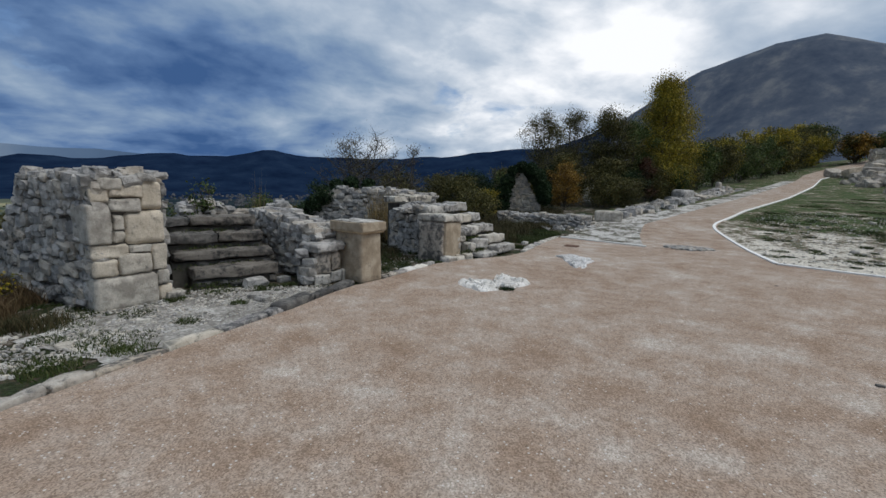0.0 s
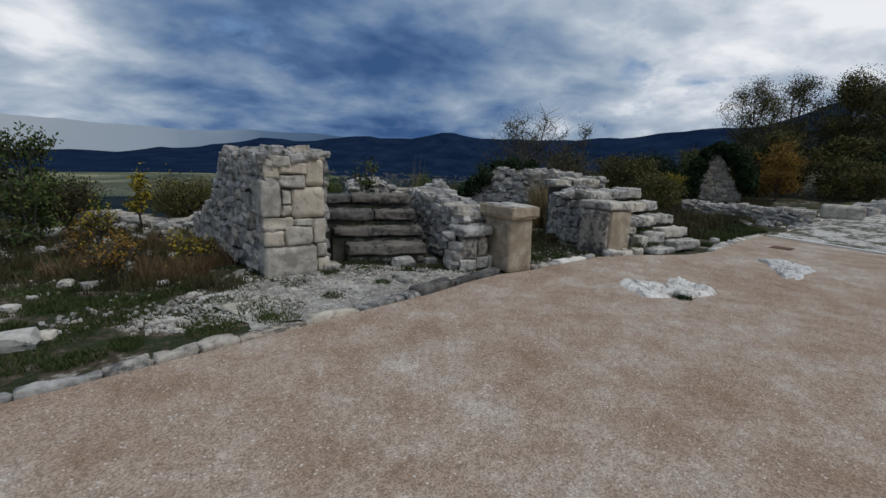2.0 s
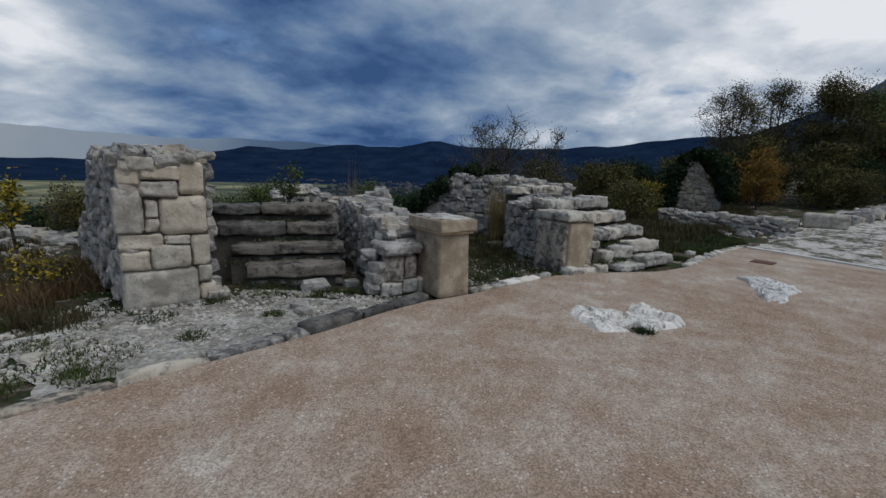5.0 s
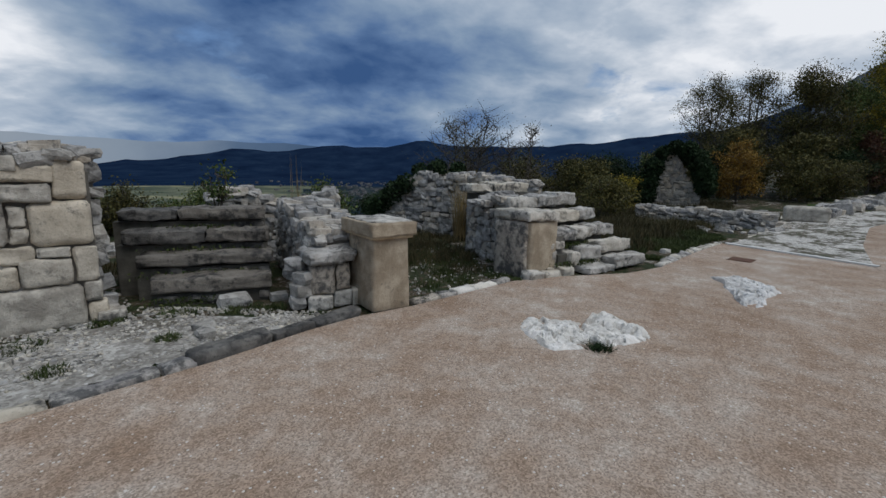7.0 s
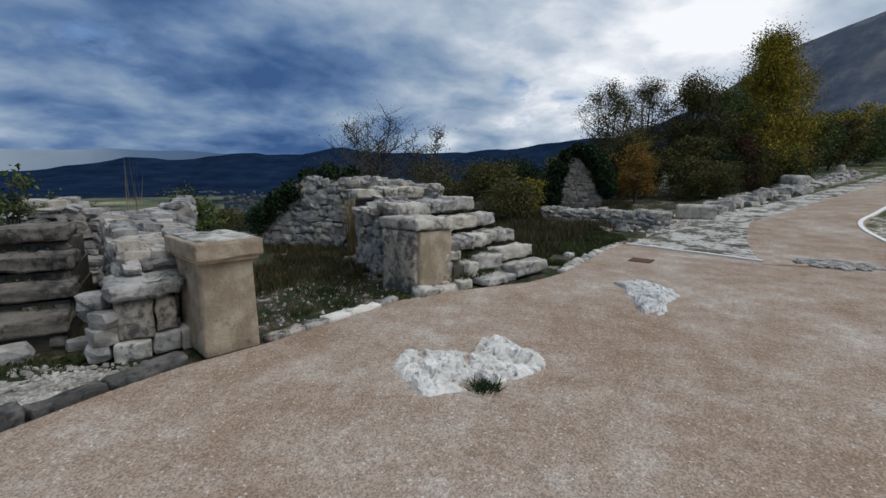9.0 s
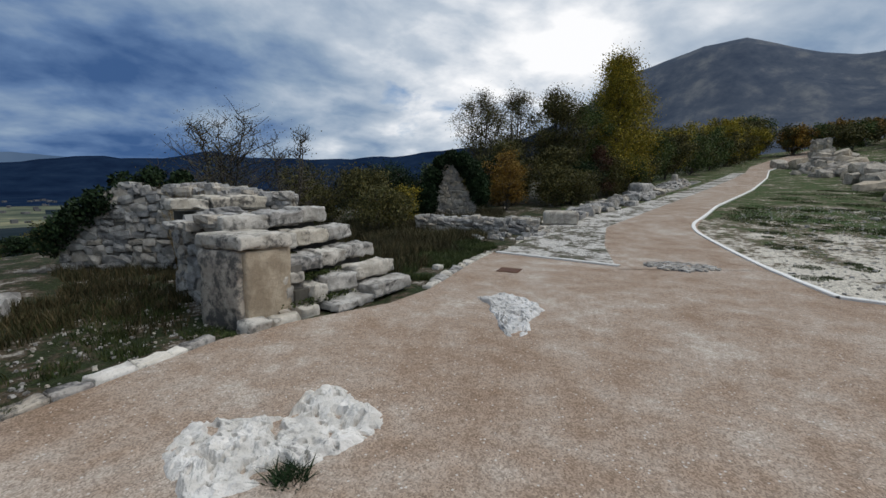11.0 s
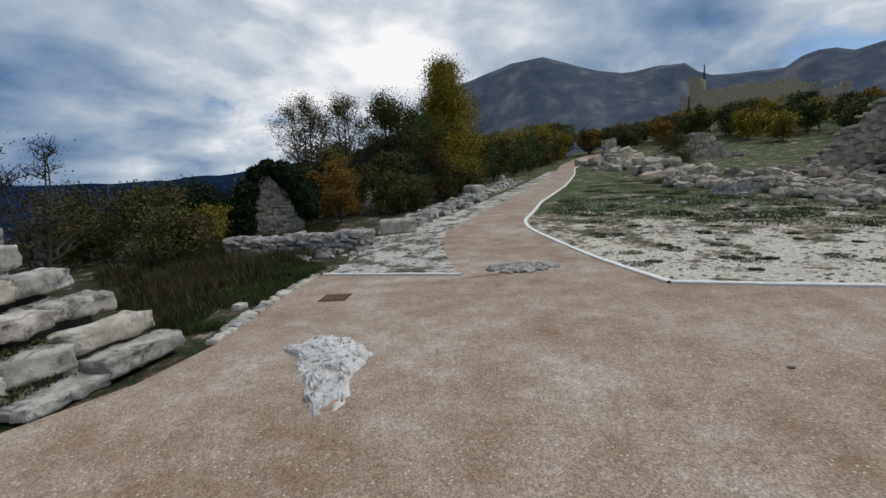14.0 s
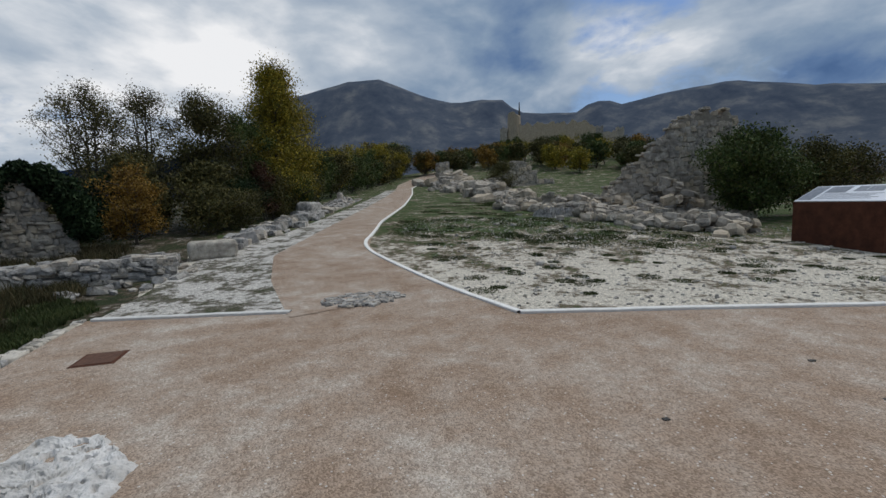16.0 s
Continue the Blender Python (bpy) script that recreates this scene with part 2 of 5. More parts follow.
M_STRAW = leaf_mat("straw_stalks", [(0.2, 0.15, 0.07), (0.3, 0.22, 0.1)])
M_MEADOW = meadow("gritty_meadow", (0.05, 0.078, 0.020), (0.15, 0.12, 0.08), (0.60, 0.55, 0.46), 0.545, 2.2, True)
M_STONY = meadow("stony_path_border", (0.05, 0.06, 0.022), (0.14, 0.125, 0.095), (0.56, 0.53, 0.48), 0.53, 2.6)
M_WILD = meadow("rough_hill_ground", (0.028, 0.038, 0.013), (0.085, 0.064, 0.042), (0.34, 0.315, 0.27), 0.44, 3.0)
M_GRIT = gravel("white_grey_grit", [(0.38, (0.08, 0.07, 0.05)), (0.47, (0.22, 0.205, 0.18)), (0.60, (0.46, 0.44, 0.40))], (0.62, 0.6, 0.57), 34)
# aerial haze is put into the colour of the woods, hills and mountain
M_VALLEY = far_mat("haze_blued_valley_woods", (0.012, 0.020, 0.026), (0.024, 0.034, 0.040), (0.07, 0.08, 0.07), 0.012)
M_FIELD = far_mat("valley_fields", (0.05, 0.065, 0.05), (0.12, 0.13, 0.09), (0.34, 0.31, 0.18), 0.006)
M_HILL = far_mat("haze_blued_wooded_hills", (0.006, 0.013, 0.032), (0.010, 0.021, 0.046), (0.016, 0.030, 0.058), 0.006)
M_ROCKY = far_mat("haze_blued_bare_mountain", (0.055, 0.070, 0.098), (0.088, 0.102, 0.126), (0.165, 0.168, 0.172), 0.0055)

# ---- shapes ----
rng = random.Random(7)


def mesh_of(name, bm, mat, smooth=False):
    me = bpy.data.meshes.new(name)
    bm.to_mesh(me)
    bm.free()
    if mat:
        me.materials.append(mat)
    if smooth:
        me.polygons.foreach_set("use_smooth", [True] * len(me.polygons))
    return me


def part(name, bm, mat, parent, label="", smooth=False):
    ob = new(name, mesh_of(name, bm, mat, smooth))
    ob.parent = parent
    return tagged(ob, label)


def thing(name, at, label, category, group="", kind="", angle=0):
    ob = new(name)
    ob.matrix_world = pose(at[0], at[1], at[2], 0, 0, angle)
    return tagged(ob, label, category, group, kind)


def block_bm(sx, sy, sz, cuts=4, rough=0.02, seed=0, round_=0.12, chip=0.0):
    """A worn stone block: a box with rounded, chipped edges, its base at z 0, centred in x and y."""
    bm = bmesh.new()
    bmesh.ops.create_cube(bm, size=1.0)
    if cuts:
        bmesh.ops.subdivide_edges(bm, edges=bm.edges, cuts=cuts, use_grid_fill=True)
    off = Vector((seed * 3.17, seed * 1.71, seed * 2.33))
    small = min(sx, sy, sz)
    r = round_ * small
    inner_max = 0.5 - 1 / (cuts + 1) if cuts else 0.5
    for v in bm.verts:
        q = []
        for c, full in zip(v.co, (sx, sy, sz)):
            if abs(c) < 0.499 and inner_max > 0:
                c *= (0.5 - min(0.2, 0.8 * r / full)) / inner_max
            q.append(c * full)
        p = Vector(q)
        inner = Vector((max(-sx / 2 + r, min(sx / 2 - r, p.x)), max(-sy / 2 + r, min(sy / 2 - r, p.y)), max(-sz / 2 + r, min(sz / 2 - r, p.z))))
        d = p - inner
        if d.length > r > 0:
            p = inner + d.normalized() * r
        w = noise.noise_vector(p * (1.3 / max(small, 0.08)) + off) * rough * 0.6 + noise.noise_vector(p * 9 + off) * rough * 0.7 + noise.noise_vector(p * 24 + off) * rough * 0.4
        if chip and d.length > r * 1.2 and noise.noise(p * 5 + off) > 0.12:
            w -= p.normalized() * chip
        p = p + w
        v.co = p + Vector((0, 0, sz / 2))
    return bm


def stone_meshes(count, mat, seed, flat=0.0):
    """Unit rubble stones of 44 triangles for walls; x along the wall, y its depth, z its height."""
    out = []
    for i in range(count):
        bm = bmesh.new()
        bmesh.ops.create_cube(bm, size=1.0)
        bmesh.ops.subdivide_edges(bm, edges=bm.edges, cuts=1, use_grid_fill=True)
        r = random.Random(seed * 100 + i)
        for v in bm.verts:
            k = v.co.length
            f = 0.5 / k if k > 0 else 1
            v.co = v.co.lerp(v.co * f * 1.28, 0.42 - flat)
            v.co += Vector([r.uniform(-0.07, 0.07) for _ in range(3)])
        out.append(mesh_of("stone", bm, mat, False))
    return out


STONES = {m.name: stone_meshes(9, m, k) for k, m in enumerate((M_RUBBLE, M_PALE, M_WHITE, M_FARSTONE, M_STEP))}


def put_piece(name, me, parent, at, size, turn=0, tip=(0, 0)):
    ob = new(name, me)
    ob.parent = parent
    ob.matrix_basis = pose(at[0], at[1], at[2], tip[0], tip[1], turn) @ Matrix.Diagonal((*size, 1))
    return ob


def box_bm(x0, x1, y0, y1, z0, z1):
    bm = bmesh.new()
    bmesh.ops.create_cube(bm, size=1.0, matrix=Matrix.Translation(((x0 + x1) / 2, (y0 + y1) / 2, (z0 + z1) / 2)) @ Matrix.Diagonal((x1 - x0, y1 - y0, z1 - z0, 1)))
    return bm


def profile_core(length, thick, top, base, step=0.12):
    """The mortar body of a ruined wall with an uneven top."""
    bm = bmesh.new()
    n = max(2, int(length / step))
    rows = []
    for i in range(n + 1):
        x = length * i / n
        h = max(base + 0.05, top(x) - 0.04 + 0.03 * noise.noise(Vector((x * 5, thick, 2))))
        rows.append([bm.verts.new(p) for p in ((x, 0, base), (x, 0, h), (x, thick, h), (x, thick, base))])
    for a, b in zip(rows, rows[1:]):
        for k in range(4):
            bm.faces.new((a[k], b[k], b[(k + 1) % 4], a[(k + 1) % 4]))
    bm.faces.new(rows[0][::-1])
    bm.faces.new(rows[-1])
    bmesh.ops.recalc_face_normals(bm, faces=bm.faces)
    return bm


def rubble_wall(name, a, angle, length, thick, top, label, course=0.13, width=0.2, z=0.0, mat=M_RUBBLE, ends=True, back=False, seed=1, category="stone wall", base=-0.3, mortar=None, sides=True):
    """A rubble wall from a along angle; its face looks to the right of the way, its body lies to the left."""
    r = random.Random(seed)
    w = thing(name, (a[0], a[1], z), label, category, angle=angle)
    part("mortar_core", profile_core(length, thick, top, base), mortar or (M_FARMORTAR if mat is M_FARSTONE else M_MORTAR), w, "crumbling lime mortar core")
    meshes = STONES[mat.name]

    def face(run, place):
        zc = 0.0
        while zc < 4:
            ch = course * r.uniform(0.7, 1.4)
            x = -r.uniform(0, width * 0.4)
            any_ = False
            while x < run:
                sw = width * r.uniform(0.45, 1.6)
                xm = min(max(x + sw / 2, 0.04), run - 0.02)
                dz = ch * r.uniform(-0.28, 0.28)
                sh = ch * r.uniform(0.8, 1.35)
                p, turn, t = place(xm)
                if zc + ch * 0.55 < t:
                    any_ = True
                    put_piece("stone", r.choice(meshes), w, (p[0], p[1], zc + ch / 2 + dz), (sw * 0.98, 0.16 * r.uniform(0.8, 1.5), sh * 0.94), turn, (r.uniform(-7, 7), r.uniform(-16, 16)))
                x += sw * 0.98
            zc += ch * 0.94
            if not any_:
                break
    face(length, lambda x: ((x, 0.04), 0, top(x)))
    if ends:
        face(thick, lambda x: ((0.04, x), 90, top(0.05)))
        face(thick, lambda x: ((length - 0.04, x), 90, top(length - 0.05)))
    if back:
        face(length, lambda x: ((x, thick - 0.04), 0, top(x)))
    x = 0.05
    while x < length and sides:
        sw = width * r.uniform(0.6, 1.4)
        y = 0.08
        while y < thick:
            put_piece("stone", r.choice(meshes), w, (x + r.uniform(-0.04, 0.04), y, top(x) - 0.03 + r.uniform(-0.03, 0.03)), (sw * 1.05, r.uniform(0.15, 0.26), r.uniform(0.08, 0.16)), r.uniform(-25, 25), (r.uniform(-8, 8), r.uniform(-8, 8)))
            y += 0.2
        x += sw * 0.9
    return w


# ---- terrain ----
FRONT = ((-3.4, 1.45), (-2.6, 2.35), (-1.65, 3.45), (-0.95, 4.3), (-0.2, 5.15), (0.3, 5.85), (0.7, 6.3), (1.23, 6.7), (2.55, 7.97), (3.3, 8.3), (4.4, 8.62), (5.15, 9.15), (6.49, 10.6), (7.75, 11.8))


def smooth01(a, b, x):
    k = max(0.0, min(1.0, (x - a) / (b - a)))
    return k * k * (3 - 2 * k)


RIDGE = ((-180, 5), (-120, 3), (-80, 0.2), (-60, -0.6), (-40, -0.5), (-34, 0.0), (-28, 1.0), (-23, 1.7), (-20, 1.5), (-13, 2.5), (-8, 2.2), (-3.5, 3.4), (1, 2.7), (6, 2.8), (11.8, 2.9), (20, 3.6), (26.4, 4.5), (31, 4.6), (38, 7.5), (46, 12.5), (52, 14.4), (56, 14.9), (59, 13.9), (62, 12.6), (66, 12.0), (71.5, 12.2), (73, 10.6), (77, 10.2), (80, 10.1), (81.5, 11.0), (83, 11.3), (85, 10.5), (88, 11.1), (92, 11.5), (96.5, 11.5), (102, 10.3), (108, 9.2), (125, 7), (150, 6), (180, 5))


def ridge_at(az):
    for (a0, e0), (a1, e1) in zip(RIDGE, RIDGE[1:]):
        if a0 <= az <= a1:
            return e0 + (e1 - e0) * (az - a0) / (a1 - a0)
    return 5.0


def slope_up(x, y):
    s = (x - 9.4) * 0.78 + (y - 9.6) * 0.62 - 0.6
    rise = 0.06 * (math.sqrt(s * s + 1.0) + s) / 2
    return rise if rise < 4.2 else 4.2 + (rise - 4.2) * 0.15


def ground_z(x, y):
    dx, dy = x - 4.0, y - 5.0
    d = math.hypot(dx, dy)
    az = math.degrees(math.atan2(dx, dy))
    out = (x - 0.82) * -0.70 + (y - 6.41) * 0.714      # metres outside the front line
    z = slope_up(x, y)
    z -= min(0.17 * max(0.0, out - 7.5), 13.0) + 0.02
    # castle hill
    z += 8.0 * math.exp(-(((x - 116) / 42) ** 2 + ((y - 26) / 38) ** 2))
    if out > 2.2 and d < 60:
        z += 0.05 * noise.noise(Vector((x * 0.9, y * 0.9, 1))) + 0.03 * noise.noise(Vector((x * 3, y * 3, 4)))
    valley = smooth01(62, 30, az) * smooth01(-150, -100, az) if az > -160 else 0
    k = smooth01(40, 900, d)
    z = z * (1 - smooth01(60, 400, d)) + smooth01(60, 400, d) * (z * 0.5)
    z += -80 * k * valley
    el = ridge_at(az) + 0.25 * noise.noise(Vector((az * 0.3, 0, 5))) + 0.12 * noise.noise(Vector((az * 1.1, 0, 8)))
    if d > 300:
        f = max(0.0, min(1.0, (d - (2300 + 500 * valley)) / (3900 - (2300 + 500 * valley)))) ** 1.15
        peak = 1.5 + 3950 * math.tan(radians(el))
        rough = (noise.fractal(Vector((x * 0.0016, y * 0.0016, 0)), 1.0, 2.0, 5) * 0.13 - 0.05) * peak * f * (1 - smooth01(3300, 3850, d))
        z = z * (1 - f) + peak * f + rough
        if d > 3950:
            z -= (d - 3950) * 0.3
    return z


def build_ground():
    bm = bmesh.new()
    radii = [0.0]
    r = 0.6
    while r < 4700:
        radii.append(r)
        r += 0.45 if r < 26 else r * 0.045
    nseg = 288
    prev = None
    mats = [M_MEADOW, M_FIELD, M_WILD, M_VALLEY, M_HILL, M_ROCKY]
    centre = bm.verts.new((4, 5, ground_z(4, 5)))
    for rr in radii[1:]:
        ring = []
        for i in range(nseg):
            a = 2 * math.pi * i / nseg
            x, y = 4 + rr * math.sin(a), 5 + rr * math.cos(a)
            ring.append(bm.verts.new((x, y, ground_z(x, y))))
        for i in range(nseg):
            j = (i + 1) % nseg
            f = bm.faces.new((prev[i], ring[i], ring[j], prev[j])) if prev else bm.faces.new((centre, ring[i], ring[j]))
            c = f.calc_center_median()
            az = math.degrees(math.atan2(c.x - 4, c.y - 5))
            out = (c.x - 0.82) * -0.70 + (c.y - 6.41) * 0.714
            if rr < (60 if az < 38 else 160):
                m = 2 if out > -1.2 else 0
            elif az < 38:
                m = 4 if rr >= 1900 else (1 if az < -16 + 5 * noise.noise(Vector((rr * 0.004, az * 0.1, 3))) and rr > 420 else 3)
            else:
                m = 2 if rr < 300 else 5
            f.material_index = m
            f.smooth = True
        prev = ring
    bmesh.ops.recalc_face_normals(bm, faces=bm.faces)
    me = mesh_of("ground", bm, None)
    for m in mats:
        me.materials.append(m)
    return tagged(new("ground", me), "grassy limestone hilltop falling to a valley and mountains", "ground", kind="structure")


build_ground()


def far_mountains():
    """A backdrop range behind the valley with painted haze, paler towards the veiled sun."""
    crest = ((-110, 0.5), (-85, 1.9), (-62, 2.3), (-48, 2.5), (-40, 2.2), (-33, 2.0), (-26, 2.3), (-18, 2.4), (-10, 1.8), (4, 0.5))
    bm = bmesh.new()
    prev = None
    for i in range(229):
        az = -110 + 0.5 * i
        for (a0, e0), (a1, e1) in zip(crest, crest[1:]):
            if a0 <= az <= a1:
                el = e0 + (e1 - e0) * (az - a0) / (a1 - a0)
        el += 0.22 * noise.noise(Vector((az * 0.21, 2, 1))) + 0.08 * noise.noise(Vector((az * 0.9, 5, 1)))
        row = []
        for d, k in ((4710, -0.6), (4770, 0.35), (4830, 0.75), (4890, 1.0), (4960, 0.2)):
            a = radians(az + 0.6 * noise.noise(Vector((az * 0.4, d * 0.01, 0))))
            row.append(bm.verts.new((4 + d * math.sin(a), 5 + d * math.cos(a), k * 4890 * math.tan(radians(el)) - 60 * (1 - max(k, 0)))))
        if prev:
            for j in range(4):
                bm.faces.new((prev[j], prev[j + 1], row[j + 1], row[j]))
        prev = row
    bmesh.ops.recalc_face_normals(bm, faces=bm.faces)
    m = bpy.data.materials.new("glowing_haze_mountains")
    m.use_nodes = True
    add = graph(m.node_tree)
    pos = add("ShaderNodeNewGeometry").outputs["Position"]
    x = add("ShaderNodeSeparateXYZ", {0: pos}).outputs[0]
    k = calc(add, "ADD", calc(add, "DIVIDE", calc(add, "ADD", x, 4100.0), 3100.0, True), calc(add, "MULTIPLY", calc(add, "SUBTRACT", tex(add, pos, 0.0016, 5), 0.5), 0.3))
    # haze painted as emitted colour: pale at low x, dark blue at high x
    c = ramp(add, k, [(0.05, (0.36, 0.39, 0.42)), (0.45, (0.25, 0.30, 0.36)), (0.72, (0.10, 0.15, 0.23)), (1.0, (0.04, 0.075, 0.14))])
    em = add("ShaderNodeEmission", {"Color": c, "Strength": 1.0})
    add("ShaderNodeOutputMaterial", {0: em.outputs[0]})
    tagged(new("backdrop", mesh_of("backdrop", bm, m, True)), "mountain range beyond the valley, glowing with painted pale haze", "mountains", kind="structure")


far_mountains()


def flat_poly(name, pts, z, mat, label, category, ragged=0.0):
    if ragged:
        fine = []
        for a, b in zip(pts, pts[1:] + pts[:1]):
            n = max(1, int(math.dist(a, b) / 0.07))
            fine += [(a[0] + (b[0] - a[0]) * i / n, a[1] + (b[1] - a[1]) * i / n) for i in range(n)]
        pts = [(x + ragged * noise.noise(Vector((x * 4, y * 4, 1))) + 0.5 * ragged * noise.noise(Vector((x * 15, y * 15, 2))), y + ragged * noise.noise(Vector((x * 4, y * 4, 7))) + 0.5 * ragged * noise.noise(Vector((x * 15, y * 15, 9)))) for x, y in fine]
    bm = bmesh.new()
    bm.faces.new([bm.verts.new((x, y, z + slope_up(x, y))) for x, y in pts])
    bmesh.ops.triangulate(bm, faces=bm.faces)
    bmesh.ops.recalc_face_normals(bm, faces=bm.faces)
    if bm.faces[:][0].normal.z < 0:
        bmesh.ops.reverse_faces(bm, faces=bm.faces)
    return tagged(new(name, mesh_of(name, bm, mat)), label, category, kind="structure")


KERB_R = ((20.5, -15.0), (16.2, -6.5), (12.02, 2.48), (11.09, 4.55), (10.11, 6.61), (11.44, 8.41))
PATH_L = ((8.85, 9.3), (9.04, 9.56), (10.51, 11.42), (12.51, 13.47), (16.26, 15.48), (24.67, 19.83), (33.5, 24.4), (43.7, 29.65), (52, 34.5), (60, 37.5), (72, 40))
PATH_R = ((11.24, 8.13), (11.44, 8.41), (12.93, 10.41), (14.55, 12.1), (16.6, 13.45), (20.0, 15.4), (28.5, 19.4), (38.77, 24.82), (47, 29.6), (56, 33), (70, 36))


def lerp_line(pts, k):
    ls = [math.dist(a, b) for a, b in zip(pts, pts[1:])]
    want = k * sum(ls)
    for (a, b), l in zip(zip(pts, pts[1:]), ls):
        if want <= l:
            f = want / l
            return (a[0] + (b[0] - a[0]) * f, a[1] + (b[1] - a[1]) * f)
        want -= l
    return pts[-1]


def round_corner(pts, n=3):
    for _ in range(n):
        new_pts = [pts[0]]
        for a, b in zip(pts, pts[1:]):
            new_pts += [(a[0] * 0.75 + b[0] * 0.25, a[1] * 0.75 + b[1] * 0.25), (a[0] * 0.25 + b[0] * 0.75, a[1] * 0.25 + b[1] * 0.75)]
        pts = new_pts + [pts[-1]]
    return pts


yard = list(FRONT) + [(9.04, 9.56), (11.44, 8.41)] + list(KERB_R[::-1][1:]) + [(2, -22), (-16, -15)]
flat_poly("pavement", yard, 0.010, M_GRAVEL, "beige compacted gravel forecourt with pale worn patches", "gravel yard")


def ribbon(name, left, right, lift, mat, label, category, n=120, m=4):
    bm = bmesh.new()
    prev = None
    for i in range(n + 1):
        k = (i / n) ** 1.6
        a, b = lerp_line(left, k), lerp_line(right, k)
        row = []
        for j in range(m + 1):
            x, y = a[0] + (b[0] - a[0]) * j / m, a[1] + (b[1] - a[1]) * j / m
            row.append(bm.verts.new((x, y, max(slope_up(x, y), ground_z(x, y) + 0.025) + lift)))
        if prev:
            for j in range(m):
                bm.faces.new((prev[j], prev[j + 1], row[j + 1], row[j]))
        prev = row
    bmesh.ops.recalc_face_normals(bm, faces=bm.faces)
    if sum(f.normal.z for f in bm.faces) < 0:
        bmesh.ops.reverse_faces(bm, faces=bm.faces)
    return tagged(new(name, mesh_of(name, bm, mat)), label, category, kind="structure")


ribbon("road", PATH_L, PATH_R, 0.003, M_GRAVEL, "beige gravel footpath climbing the hill", "footpath")


def edging(name, pts, width, height, label):
    """A continuous narrow kerb that follows the ground."""
    bm = bmesh.new()
    prev = None
    n = int(sum(math.dist(a, b) for a, b in zip(pts, pts[1:])) / 0.3)
    for i in range(n + 1):
        p, q = lerp_line(pts, i / n), lerp_line(pts, min(1, i / n + 0.002))
        o = lerp_line(pts, max(0, i / n - 0.002))
        d = Vector((q[0] - o[0], q[1] - o[1])).normalized()
        nx, ny = -d.y, d.x
        z = max(slope_up(*p), ground_z(*p) + 0.025)
        wob = 0.008 * noise.noise(Vector((i * 0.7, 1, 1)))
        row = [bm.verts.new((p[0] + nx * s, p[1] + ny * s, z + h + wob)) for s, h in ((-width / 2, -0.1), (-width / 2, height - 0.008), (-width / 2 + 0.01, height), (width / 2 - 0.01, height), (width / 2, height - 0.008), (width / 2, -0.1))]
        if prev:
            for j in range(5):
                bm.faces.new((prev[j], row[j], row[j + 1], prev[j + 1]))
        prev = row
    bmesh.ops.recalc_face_normals(bm, faces=bm.faces)
    return tagged(new(name, mesh_of(name, bm, M_KERB)), label, "kerb", kind="structure")


edging("kerb", list(KERB_R[:5]) , 0.10, 0.03, "narrow white stone edging along the gravel")
edging("kerb", round_corner([(10.11, 6.61), (11.44, 8.41), (12.93, 10.41), (14.0, 11.75), (15.2, 12.75), (16.6, 13.45), (20.0, 15.4)]) + list(PATH_R[6:]), 0.10, 0.03, "narrow white stone edging of the footpath")
edging("kerb", [(7.78, 11.72), (9.07, 9.5)], 0.10, 0.03, "white stone strip across the gravel")

# pale grit strip between the kerb and the ruins, and grit beside the path
GRIT = [(-1.72, 3.75), (-1.0, 4.55), (-0.3, 5.35), (0.15, 6.0), (0.3, 6.35), (-0.2, 6.3), (-1.2, 6.15), (-1.75, 5.75), (-2.5, 5.1), (-2.75, 4.6), (-2.2, 4.2)]
flat_poly("pavement", GRIT, -0.006, M_GRIT, "loose white grit before the ruined stairs", "gravel strip", 0.13)
ribbon("pavement", [(7.85, 11.75), (9.4, 13.0), (11.9, 15.1), (15.9, 16.5), (24.2, 20.7), (33.2, 25.3), (43.3, 30.5)], [(9.15, 9.5), (10.8, 11.2), (12.9, 13.2), (16.5, 15.15), (24.9, 19.55), (33.7, 24.2), (43.9, 29.4)], 0.0, M_STONY, "white grit and stone paving beside the path", "gravel strip", 60, 3)

# ---- the ruins: ashlar buttress with a rubble side ----


def ashlar(parent, x, z, w, h, depth, seed, mat=M_ASHLAR, rough=0.012, y=0.0, label="", turn=0, chip=0.012):
    bm = block_bm(w - 0.014, depth, h - 0.014, 7, rough, seed, 0.13, chip)
    ob = part("stone_block", bm, mat, parent, label, True)
    ob.matrix_basis = pose(x + w / 2, y + depth / 2, z, 0, 0, turn)
    return ob


